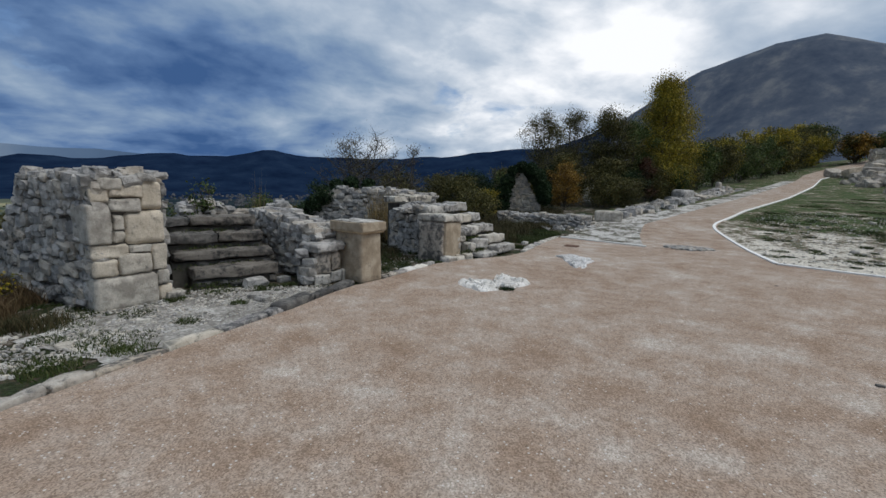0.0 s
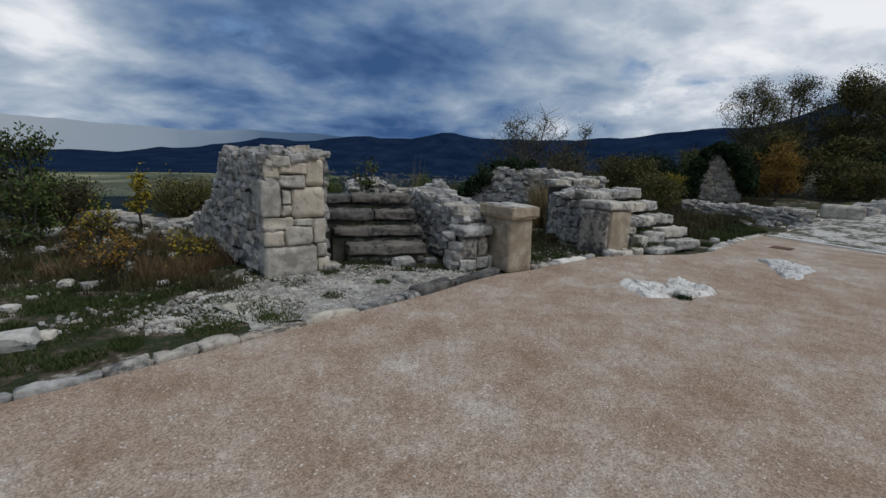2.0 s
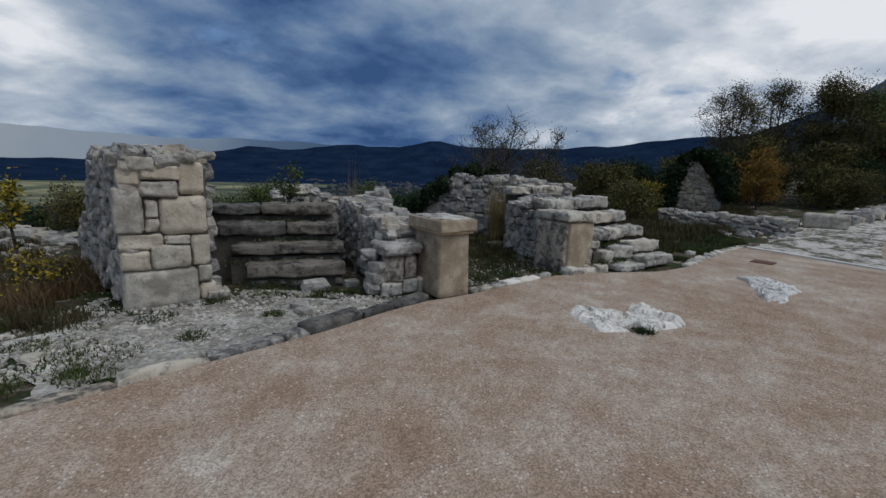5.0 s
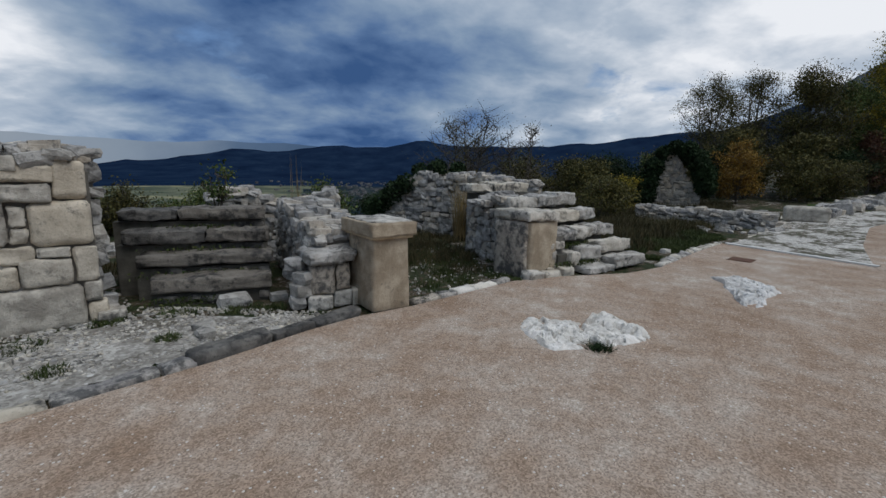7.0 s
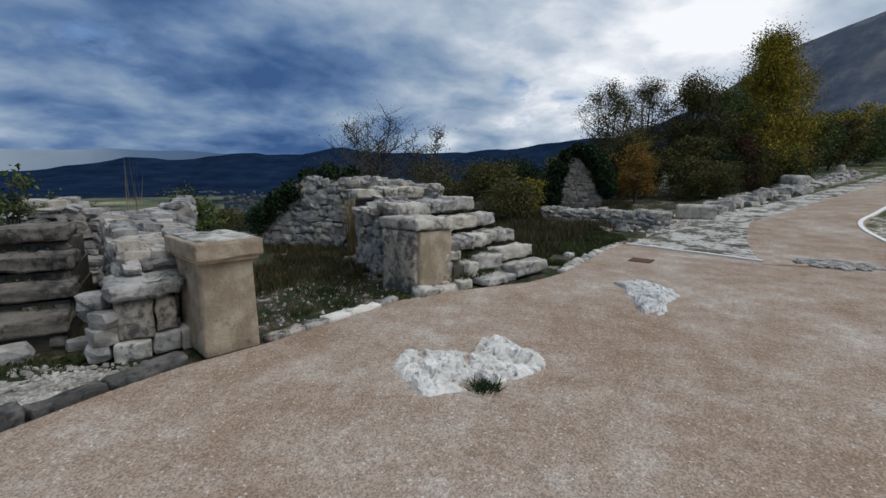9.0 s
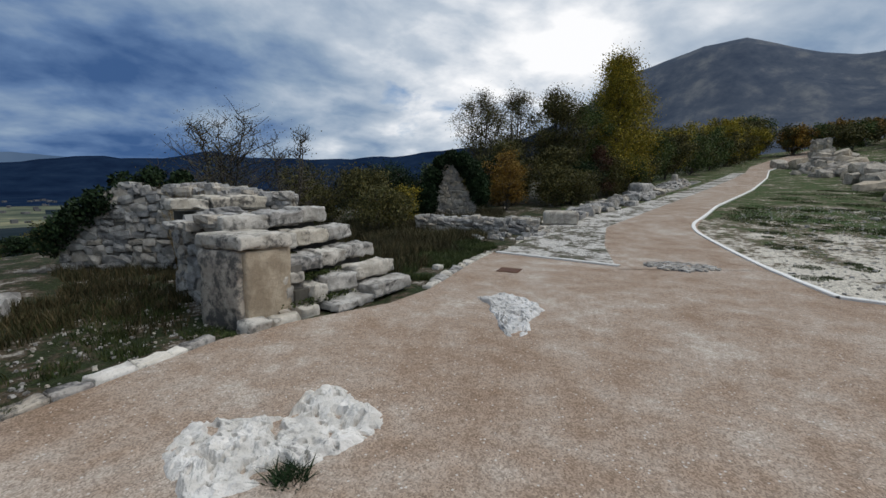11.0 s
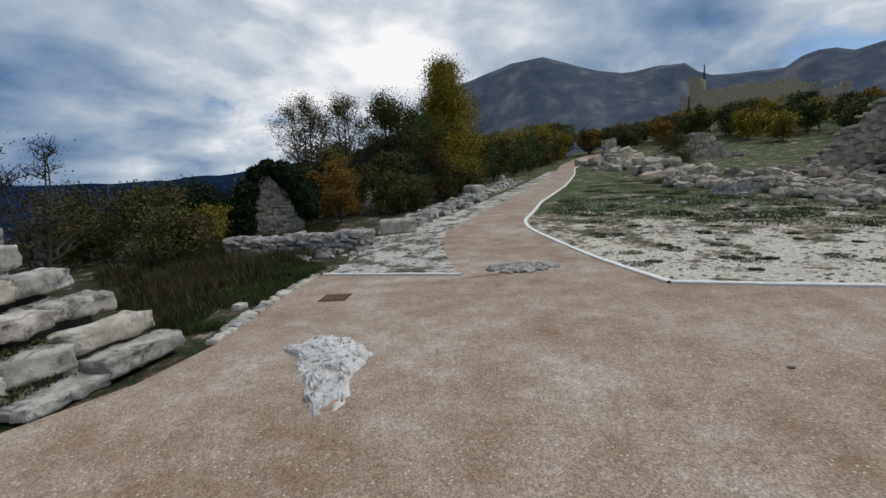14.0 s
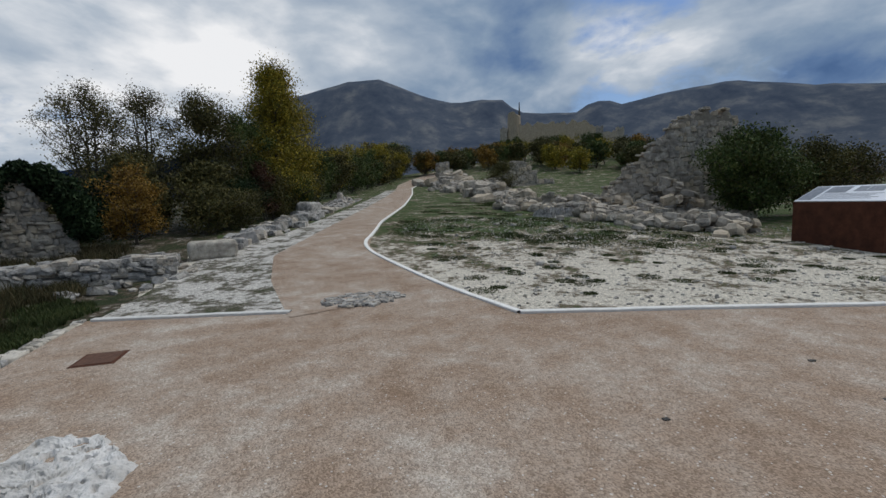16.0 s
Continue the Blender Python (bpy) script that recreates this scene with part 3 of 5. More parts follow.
def buttress():
    W, H = 0.88, 1.62
    t = thing("stone_buttress", (-2.37, 5.50, 0), "broken limestone gate buttress of squared blocks with rubble side", "ruined buttress", angle=40)
    # squared front: x, z, width, height
    rows = ((0.0, -0.05, 0.72, 0.44), (0.72, 0.0, 0.17, 0.20), (0.70, 0.20, 0.15, 0.20),
            (0.0, 0.39, 0.27, 0.22), (0.27, 0.39, 0.38, 0.26), (0.65, 0.40, 0.19, 0.34),
            (0.0, 0.61, 0.40, 0.17), (0.40, 0.65, 0.25, 0.10),
            (-0.03, 0.78, 0.27, 0.47), (0.24, 0.78, 0.13, 0.15), (0.24, 0.93, 0.13, 0.20), (0.37, 0.75, 0.46, 0.42),
            (0.20, 1.15, 0.36, 0.17), (0.56, 1.17, 0.26, 0.36), (0.02, 1.26, 0.22, 0.18), (0.22, 1.32, 0.36, 0.18), (0.10, 1.42, 0.26, 0.14), (0.40, 1.48, 0.30, 0.10))
    for i, (x, z, w, h) in enumerate(rows):
        ashlar(t, x, z, w, h, 0.34 + 0.05 * (i % 3), i + 1, rough=0.016, y=0.01 * ((i * 7) % 4) - 0.02)
    part("mortar_core", profile_core(0.8, 0.5, lambda x: 1.45, -0.2), M_MORTAR, t, "lime mortar core").matrix_basis = pose(0.03, 0.06, 0)
    br = random.Random(3)
    for i in range(30):
        put_piece("stone", br.choice(STONES[M_RUBBLE.name] + STONES[M_PALE.name]), t, (br.uniform(0.05, 0.78), br.uniform(0.05, 0.75), 1.50 + br.uniform(-0.04, 0.10)), (br.uniform(0.12, 0.32), br.uniform(0.12, 0.28), br.uniform(0.08, 0.18)), br.uniform(0, 180), (br.uniform(-12, 12), br.uniform(-12, 12)))
    foot = ashlar(t, 0.78, 0.0, 0.24, 0.10, 0.2, 40, y=-0.06)
    # rubble flank running back from the front
    return t


buttress()
rubble_wall("stone_wall", (-4.05, 7.15), -42.5, 2.28, 0.80, lambda x: 0.72 + 0.85 * smooth01(0.1, 0.9, x) + 0.05 * math.sin(x * 9), "tall rubble limestone wall with earthy top, broken down at its end", 0.12, 0.16, mat=M_RUBBLE, seed=3, ends=True)
rubble_wall("stone_wall", (-4.62, 7.75), -44, 0.85, 0.7, lambda x: 0.5 + 0.25 * x, "low plastered stump at the end of the rubble wall", 0.2, 0.3, mat=M_RUBBLE, seed=4)

# ---- left flight of steps ----


def steps(name, at, angle, rows, label, mat):
    t = thing(name, at, label, "stone steps", angle=angle)
    for i, (x, y, z, w, d, h, turn) in enumerate(rows):
        z, h = z + 0.24 * h, 0.76 * h        # slab tops stay, dark recesses open below
        bm = block_bm(w, d, h, 9, 0.028, i * 3 + int(at[0] * 10), 0.12, 0.022)
        ob = part("step", bm, mat, t, "", True)
        ob.matrix_basis = pose(x + w / 2, y + d / 2, z, random.Random(i).uniform(-1.5, 1.5), random.Random(i + 9).uniform(-1, 1), turn + random.Random(i + 5).uniform(-2.5, 2.5))
    return t


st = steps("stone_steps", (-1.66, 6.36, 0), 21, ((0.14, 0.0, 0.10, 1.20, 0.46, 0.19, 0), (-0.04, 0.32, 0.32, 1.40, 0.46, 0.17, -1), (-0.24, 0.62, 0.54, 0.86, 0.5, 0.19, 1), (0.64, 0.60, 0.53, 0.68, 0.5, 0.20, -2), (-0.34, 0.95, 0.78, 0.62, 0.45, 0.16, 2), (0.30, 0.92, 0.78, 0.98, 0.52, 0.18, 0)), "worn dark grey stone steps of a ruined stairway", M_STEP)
# recessed earth fill, its dark colour doubling as shadow below each slab
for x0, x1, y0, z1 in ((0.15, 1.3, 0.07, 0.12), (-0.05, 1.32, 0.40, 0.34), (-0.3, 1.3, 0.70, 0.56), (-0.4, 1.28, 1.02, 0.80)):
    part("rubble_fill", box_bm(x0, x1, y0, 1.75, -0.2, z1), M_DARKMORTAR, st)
sr = random.Random(8)
for i in range(22):
    put_piece("stone", sr.choice(STONES[M_STEP.name]), st, (sr.uniform(0.1, 1.3), 0.08 + 0.32 * (i % 4), 0.07 + 0.22 * (i % 4) + sr.uniform(-0.03, 0.02)), (sr.uniform(0.1, 0.25), 0.08, sr.uniform(0.05, 0.1)), sr.uniform(-10, 10))

# rubble wall between the steps and the pedestals
rubble_wall("stone_wall", (-0.95, 8.65), -60, 2.15, 0.62, lambda x: 0.98 - 0.16 * smooth01(0.6, 2.1, x) + 0.03 * math.sin(x * 11), "rubble wall beside the old steps, loose stones on top", 0.10, 0.17, mat=M_RUBBLE, seed=5, back=True)
rubble_wall("stone_wall", (-2.2, 9.0), 12, 1.9, 0.6, lambda x: 1.0 + 0.10 * math.sin(x * 4), "heap of collapsed rubble walling above the steps", 0.10, 0.2, mat=M_RUBBLE, seed=6)

# ---- small capped pier and the sandstone pedestal ----
pier = thing("stone_pier", (0.13, 6.47, 0), "low lichened stone pier with a pale rough cap", "stone pier", angle=24)
for i, (x, y, z, w, d, h, m) in enumerate(((0.0, 0.0, -0.02, 0.26, 0.4, 0.17, M_PALE), (0.26, 0.02, 0.0, 0.22, 0.4, 0.19, M_PALE), (0.02, 0.03, 0.15, 0.28, 0.4, 0.35, M_LICHEN), (0.30, 0.04, 0.18, 0.16, 0.38, 0.32, M_LICHEN), (0.46, 0.03, 0.0, 0.14, 0.36, 0.2, M_PALE))):
    ashlar(pier, x, z, w, h, d, 60 + i, m, 0.02, y)
cap = part("cap", block_bm(0.54, 0.5, 0.14, 7, 0.03, 71, 0.3, 0.03), M_PALE, pier, "pale worn capstone", True)
cap.matrix_basis = pose(0.24, 0.22, 0.495, 2, -3, 4)
for i in range(7):
    put_piece("stone", STONES[M_RUBBLE.name][i], pier, (-0.1 + 0.03 * (i % 3), 0.1 + 0.13 * (i // 3), 0.08 + 0.13 * (i % 4)), (0.16, 0.2, 0.13), i * 21)


def pedestal_bm(w, d, h, seed):
    bm = block_bm(w, d, h, 8, 0.010, seed, 0.06, 0.008)
    for v in bm.verts:
        k = 1.04 - 0.08 * (v.co.z / h)
        v.co.x *= k
        v.co.y *= k
    return bm


ped = thing("stone_pedestal", (0.82, 6.80, 0), "sand-coloured limestone pedestal with a moulded cap", "stone pedestal", angle=36)
part("shaft", pedestal_bm(0.44, 0.62, 0.80, 81), M_SAND, ped, "", True)
c = part("cap", block_bm(0.54, 0.74, 0.15, 9, 0.012, 82, 0.07, 0.01), M_SAND, ped, "weathered cap slab with a lichened top", True)
c.matrix_basis = pose(0, 0, 0.81, 0, 0, 1)
c = part("moulding", block_bm(0.49, 0.68, 0.035, 5, 0.006, 83, 0.3), M_SAND, ped, "", True)
c.matrix_basis = pose(0, 0, 0.785)
c = part("top_crust", block_bm(0.47, 0.66, 0.03, 7, 0.014, 84, 0.3), M_PALE, ped, "pale weathered crust", True)
c.matrix_basis = pose(0.01, 0.01, 0.945)

# ---- second pillar, half lichened ----
pil = thing("stone_pillar", (2.78, 8.60, 0), "short limestone pillar, patched pale front and black-lichened flank", "stone pillar", angle=39)
b = part("shaft", block_bm(0.42, 0.62, 0.84, 9, 0.03, 91, 0.08, 0.03), M_LICHEN, pil, "rough black and grey lichened stone", True)
b.matrix_basis = pose(-0.12, 0.03, -0.04)
b = part("facing", block_bm(0.60, 0.60, 0.82, 8, 0.010, 92, 0.05, 0.012), M_SAND, pil, "smooth pale mortar facing", True)
b.matrix_basis = pose(0.035, -0.03, -0.02)
b = part("cap", block_bm(0.66, 0.72, 0.14, 8, 0.02, 93, 0.16, 0.02), M_PALE, pil, "grey white capstone", True)
b.matrix_basis = pose(0.0, 0.0, 0.81, 0, 1, -2)

# ---- right flight of steps ----
R = steps("stone_steps", (3.36, 8.22, 0), 34, (
    (0.42, -0.02, -0.03, 0.66, 0.42, 0.13, 3), (1.06, -0.02, -0.02, 0.82, 0.34, 0.23, 1),
    (0.30, 0.22, 0.02, 0.22, 0.3, 0.30, 4), (0.52, 0.23, 0.10, 0.52, 0.36, 0.27, -2), (1.02, 0.24, 0.19, 0.80, 0.32, 0.23, 1),
    (0.02, 0.42, 0.40, 0.62, 0.36, 0.22, -2), (0.62, 0.46, 0.43, 0.46, 0.36, 0.21, 2), (1.06, 0.50, 0.44, 0.60, 0.34, 0.22, 0),
    (-0.12, 0.70, 0.62, 0.60, 0.38, 0.26, 0), (0.48, 0.72, 0.66, 0.54, 0.38, 0.23, -1), (1.02, 0.78, 0.67, 0.50, 0.36, 0.23, 2),
    (-0.3, 0.98, 0.86, 0.62, 0.4, 0.24, 2), (0.34, 1.0, 0.90, 0.50, 0.42, 0.22, -3), (0.84, 1.08, 0.90, 0.50, 0.4, 0.25, 1),
    (-0.35, 1.9, 1.10, 0.45, 0.4, 0.16, 0), (0.12, 1.9, 1.08, 0.85, 0.42, 0.21, 2)), "tumbled white limestone steps beside the pillar", M_PALE)
# fill behind the slabs; gap shade is part of its dark colour
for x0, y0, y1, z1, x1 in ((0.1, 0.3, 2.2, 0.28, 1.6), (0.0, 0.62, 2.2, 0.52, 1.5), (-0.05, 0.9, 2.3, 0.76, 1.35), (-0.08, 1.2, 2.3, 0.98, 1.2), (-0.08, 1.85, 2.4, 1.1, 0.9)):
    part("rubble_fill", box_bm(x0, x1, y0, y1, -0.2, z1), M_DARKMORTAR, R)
rr = random.Random(5)
for i in range(46):
    k = i % 5
    put_piece("stone", rr.choice(STONES[M_RUBBLE.name]), R, (rr.uniform(-0.1, 1.45) - 0.1 * k, 0.33 + 0.27 * k + rr.uniform(-0.04, 0.04), 0.06 + 0.235 * k + rr.uniform(-0.06, 0.06)), (rr.uniform(0.1, 0.22), 0.16, rr.uniform(0.07, 0.13)), rr.uniform(-15, 15))
for i in range(26):
    put_piece("stone", rr.choice(STONES[M_RUBBLE.name]), R, (-0.35 + 0.09 * (i % 13) + rr.uniform(-0.03, 0.03), 1.2 + 0.55 * (i // 13), 1.0 + rr.uniform(-0.04, 0.12)), (rr.uniform(0.16, 0.32), 0.22, rr.uniform(0.08, 0.14)), rr.uniform(-25, 25))
side = thing("stone_wall", (3.05, 8.42, 0), "patch of coursed small stones beside the pillar", "stone wall", angle=34)
for i, (x, z, w, h) in enumerate(((0.0, 0.0, 0.28, 0.16), (0.28, 0.0, 0.16, 0.24), (0.0, 0.16, 0.14, 0.16), (0.14, 0.16, 0.14, 0.2), (0.0, 0.32, 0.2, 0.18), (0.2, 0.36, 0.22, 0.13), (0.02, 0.5, 0.2, 0.14))):
    ashlar(side, x, z, w, h, 0.3, 120 + i, M_ASHLAR, 0.016)
part("mortar_core", box_bm(0.0, 0.42, 0.05, 0.6, -0.1, 0.55), M_MORTAR, side)

# rubble walls behind the court
rubble_wall("stone_wall", (2.0, 9.98), -56, 1.25, 0.4, lambda x: 0.85 + 0.06 * math.sin(x * 8), "rubble flank of the tumbled steps", 0.12, 0.18, mat=M_RUBBLE, seed=13)
rubble_wall("stone_wall", (0.0, 12.7), -20, 2.5, 0.6, lambda x: 0.75 + 0.62 * smooth01(0.2, 0.95, x) + 0.06 * math.sin(x * 7), "ivy-topped rubble limestone wall behind the court", 0.14, 0.18, mat=M_RUBBLE, seed=8)
rubble_wall("stone_wall", (2.25, 11.85), -14, 1.3, 0.6, lambda x: 1.38 - 0.1 * x, "rubble wall end with grass growing on top", 0.13, 0.2, mat=M_RUBBLE, seed=9)
rubble_wall("stone_wall", (7.35, 15.45), -34, 3.3, 0.55, lambda x: 0.45 + 0.04 * math.sin(x * 5), "low straight rubble wall below the path", 0.12, 0.2, z=0.08, mat=M_RUBBLE, seed=10)
rubble_wall("stone_wall", (-7.6, 8.6), 8, 3.6, 0.5, lambda x: 0.24 + 0.08 * math.sin(x * 3), "remains of a low rubble wall in scrub", 0.16, 0.3, z=-0.1, mat=M_RUBBLE, seed=12)

# ---- kerb stones of the court ----


def kerb_run(pts, mat, wid, top, label, seed, lens=(0.25, 0.6), inward=0.0):
    r = random.Random(seed)
    k = tagged(new("kerb"), label, "kerb", kind="structure")
    total = sum(math.dist(a, b) for a, b in zip(pts, pts[1:]))
    s = 0.0
    while s < total:
        l = min(r.uniform(*lens), total - s)
        if l < 0.08:
            break
        a, b = lerp_line(pts, s / total), lerp_line(pts, (s + l) / total)
        ang = math.degrees(math.atan2(b[1] - a[1], b[0] - a[0]))
        w = wid * r.uniform(0.75, 1.25)
        nx, ny = -math.sin(radians(ang)), math.cos(radians(ang))
        h = top * r.uniform(0.7, 1.3) + 0.08
        bm = block_bm(l * 0.97, w, h, 5, 0.022, seed * 50 + int(s * 10), 0.14, 0.016)
        ob = part("kerb_stone", bm, mat if r.random() < 0.76 else (M_LICHEN if r.random() < 0.6 else M_RUBBLE), k, "", True)
        z = slope_up(*a)
        ob.matrix_basis = pose((a[0] + b[0]) / 2 + nx * (w / 2 - inward), (a[1] + b[1]) / 2 + ny * (w / 2 - inward), z - 0.08, r.uniform(-4, 4), r.uniform(-2, 2), ang + r.uniform(-3, 3))
        s += l
    return k


kerb_run([(-3.4, 1.45), (-2.6, 2.35), (-1.65, 3.45)], M_RUBBLE, 0.14, 0.05, "rough grey and white kerb stones sunk in grass", 21)
kerb_run([(-1.65, 3.45), (-0.95, 4.3), (-0.3, 5.05)], M_PALE, 0.17, 0.045, "white limestone kerb stones along the gravel", 22, (0.3, 0.65))
kerb_run([(-0.3, 5.05), (0.25, 5.8), (0.72, 6.38)], M_STEP, 0.17, 0.07, "dark worn kerb slab before the pier", 23, (0.4, 0.7))
kerb_run([(1.25, 6.74), (2.5, 7.95)], M_WHITE, 0.13, 0.045, "narrow white kerb of the sunken court", 24, (0.2, 0.5))
kerb_run([(2.78, 7.98), (3.55, 8.55)], M_PALE, 0.18, 0.09, "pale foot slabs below the pillar", 25, (0.22, 0.4))
kerb_run([(5.2, 9.2), (6.49, 10.6), (7.75, 11.8)], M_PALE, 0.16, 0.04, "white kerb stones in the grass edge", 26, (0.12, 0.4))
kerb_run([(12.2, 14.6), (15.6, 16.9), (19.6, 19.2), (24.2, 21.2), (33.2, 26.0)], M_RUBBLE, 0.4, 0.22, "broken low stone border of the path", 27, (0.3, 0.9))

# ---- bedrock showing through the gravel ----


def radius_at(poly, centre, ang):
    dx, dy = math.cos(ang), math.sin(ang)
    best = 0.1
    for (ax, ay), (bx, by) in zip(poly, poly[1:] + poly[:1]):
        ax, ay, bx, by = ax - centre[0], ay - centre[1], bx - centre[0], by - centre[1]
        ex, ey = bx - ax, by - ay
        det = dx * ey - dy * ex
        if abs(det) > 1e-9:
            t, q = (ax * ey - ay * ex) / det, (ax * dy - ay * dx) / det
            if t > 0 and 0 <= q <= 1:
                best = max(best, t)
    return best


def bedrock(name, centre, poly, height, label, seed, mat=M_WHITE):
    """A rough limestone outcrop inside an outline on the ground."""
    outline = [radius_at(list(poly), centre, 2 * math.pi * i / 72) for i in range(72)]
    bm = bmesh.new()
    n, rings = 200, 44
    off = Vector((seed, seed * 2, 0))
    prev = None
    mid = bm.verts.new((0, 0, height))
    for k in range(1, rings + 1):
        row = []
        for i in range(n):
            f = i / n * len(outline)
            a, b = outline[int(f) % len(outline)], outline[(int(f) + 1) % len(outline)]
            rad = (a + (b - a) * smooth01(0, 1, f - int(f))) * k / rings
            ang = 2 * math.pi * i / n
            p = Vector((rad * math.cos(ang), rad * math.sin(ang), 0))
            p += (noise.noise_vector(p * 6 + off) * 0.04 + noise.noise_vector(p * 21 + off) * 0.015) * (k / rings)
            edge = smooth01(1.0, 0.80, k / rings)
            lump = 0.55 + 0.55 * noise.fractal(p * 4 + off, 0.7, 2.0, 4) + 0.2 * noise.fractal(p * 15 + off, 0.6, 2.0, 4)
            pit = smooth01(0.25, 0.45, noise.noise(p * 8 + off * 2)) + 0.7 * smooth01(0.3, 0.45, noise.noise(p * 19 + off * 3))
            z = -0.03 + edge * (0.03 + height * (lump - 0.9 * pit))
            row.append(bm.verts.new((p.x, p.y, z)))
        for i in range(n):
            j = (i + 1) % n
            bm.faces.new((prev[i], row[i], row[j], prev[j]) if prev else (mid, row[i], row[j]))
        prev = row
    ob = new(name, mesh_of(name, bm, mat, False))
    ob.matrix_world = pose(centre[0], centre[1], slope_up(*centre) + 0.014)
    return tagged(ob, label, "bedrock")


bedrock("bedrock_outcrop", (2.85, 5.98), ((2.24, 6.12), (2.40, 5.55), (2.52, 5.44), (2.80, 5.54), (2.90, 5.72), (3.02, 5.58), (3.55, 5.80), (3.60, 5.98), (3.45, 6.55), (3.22, 6.52), (2.98, 6.22), (2.75, 6.26), (2.38, 6.34)), 0.075, "white pitted limestone outcrop in the gravel", 3)
bedrock("bedrock_outcrop", (5.62, 7.85), ((5.50, 8.50), (5.62, 8.32), (5.40, 7.90), (5.28, 7.55), (5.16, 7.25), (5.0, 6.90), (5.2, 6.80), (5.38, 6.95), (5.55, 7.25), (5.8, 7.42), (6.05, 7.60), (6.14, 7.95), (6.18, 8.25), (5.98, 8.58), (5.75, 8.45)), 0.06, "white limestone outcrop with dark holes in gravel", 5)
bedrock("boulder", (24.6, 9.3), ((24.0, 10.3), (23.6, 9.3), (24.7, 8.2), (25.4, 8.1), (25.7, 9.4), (24.9, 10.4)), 0.42, "low grey limestone boulder in the grass", 8, M_RUBBLE)
cob = thing("cobble_patch", (10.05, 9.02, 0.03), "oval patch of grey cobbles set in the gravel", "cobbles", angle=-40)
cr = random.Random(77)
for i in range(210):
    a, q = cr.uniform(0, 6.28), math.sqrt(cr.random())
    put_piece("cobble", cr.choice(STONES[M_RUBBLE.name]), cob, (0.62 * q * math.cos(a), 0.46 * q * math.sin(a), -0.002 + 0.010 * (q > 0.7)), (cr.uniform(0.05, 0.13), cr.uniform(0.04, 0.10), 0.045), cr.uniform(0, 180), (cr.uniform(-12, 12), cr.uniform(-12, 12)))

# cover plate in the gravel
plate = thing("manhole_cover", (6.97, 9.93, 0.016), "rusty square metal cover plate in the gravel", "manhole cover", angle=43)
part("frame", box_bm(-0.21, 0.21, -0.19, 0.19, -0.02, 0.006), M_RUST, plate)
part("plate", block_bm(0.36, 0.32, 0.012, 3, 0.002, 1, 0.2), M_PLATE, plate)

# squared block beside the path and stones further on
blk = new("stone_block", mesh_of("stone_block", block_bm(1.05, 0.55, 0.45, 9, 0.03, 200, 0.2, 0.02), M_ASHLAR, True))
blk.matrix_world = pose(11.85, 14.75, slope_up(11.85, 14.75) - 0.03, 0, 0, -35)
tagged(blk, "big pale squared block beside the low wall", "stone block")
for at, size, ang in (((21.5, 20.6), (1.5, 0.8, 0.75), 20), ((23.2, 21.6), (1.0, 0.7, 0.45), 40), ((28.3, 24.2), (0.35, 0.3, 0.9), 10), ((16.3, 17.9), (0.9, 0.5, 0.3), 30)):
    ob = new("stone_block", mesh_of("stone_block", block_bm(*size, 7, 0.05, int(at[0]), 0.25, 0.03), M_RUBBLE, True))
    ob.matrix_world = pose(*at, slope_up(*at) - 0.05, 0, 0, ang)
    tagged(ob, "grey fallen building stone beside the path", "stone block", "fallen blocks")

# ---- right side: ruin, sign, castle ----
rubble_wall("ruined_wall", (26.6, 8.6), -68, 7.4, 1.1, lambda x: 0.7 + 3.9 * max(0, min(1, (x - 0.8) / 4.0)) - 1.2 * smooth01(6.4, 7.4, x) + 0.12 * math.sin(x * 6) + 0.12 * math.sin(x * 15), "tall broken rubble wall, its crown stepping down", 0.20, 0.30, z=0.5, mat=M_FARSTONE, seed=31, category="ruined wall")
rubble_wall("ruined_wall", (23.6, 6.2), -66, 4.6, 0.6, lambda x: 0.45 + 0.08 * math.sin(x * 5), "low tumbled rubble base in front of the ruin", 0.22, 0.36, z=0.25, mat=M_FARSTONE, seed=32, category="ruined wall")
rubble_wall("ruined_wall", (29.5, 13.4), -68, 6.0, 0.8, lambda x: 0.95 + 0.14 * math.sin(x * 3), "long low ruined wall across the meadow", 0.24, 0.38, z=0.6, mat=M_FARSTONE, seed=33, category="ruined wall")
rubble_wall("ruined_wall", (46.0, 21.2), -35, 9.0, 1.2, lambda x: 0.8 + 2.6 * smooth01(2.5, 4.2, x) - 2.0 * smooth01(5.2, 7.5, x), "stepped ruin stump on the slope", 0.5, 0.7, z=1.9, mat=M_FARSTONE, seed=34, category="ruined wall")
rubble_wall("ruined_wall", (57.0, 31.2), -35, 1.0, 1.0, lambda x: 3.4, "slender standing remnant of a wall", 0.5, 0.6, z=2.9, mat=M_FARSTONE, seed=35, category="ruined wall")


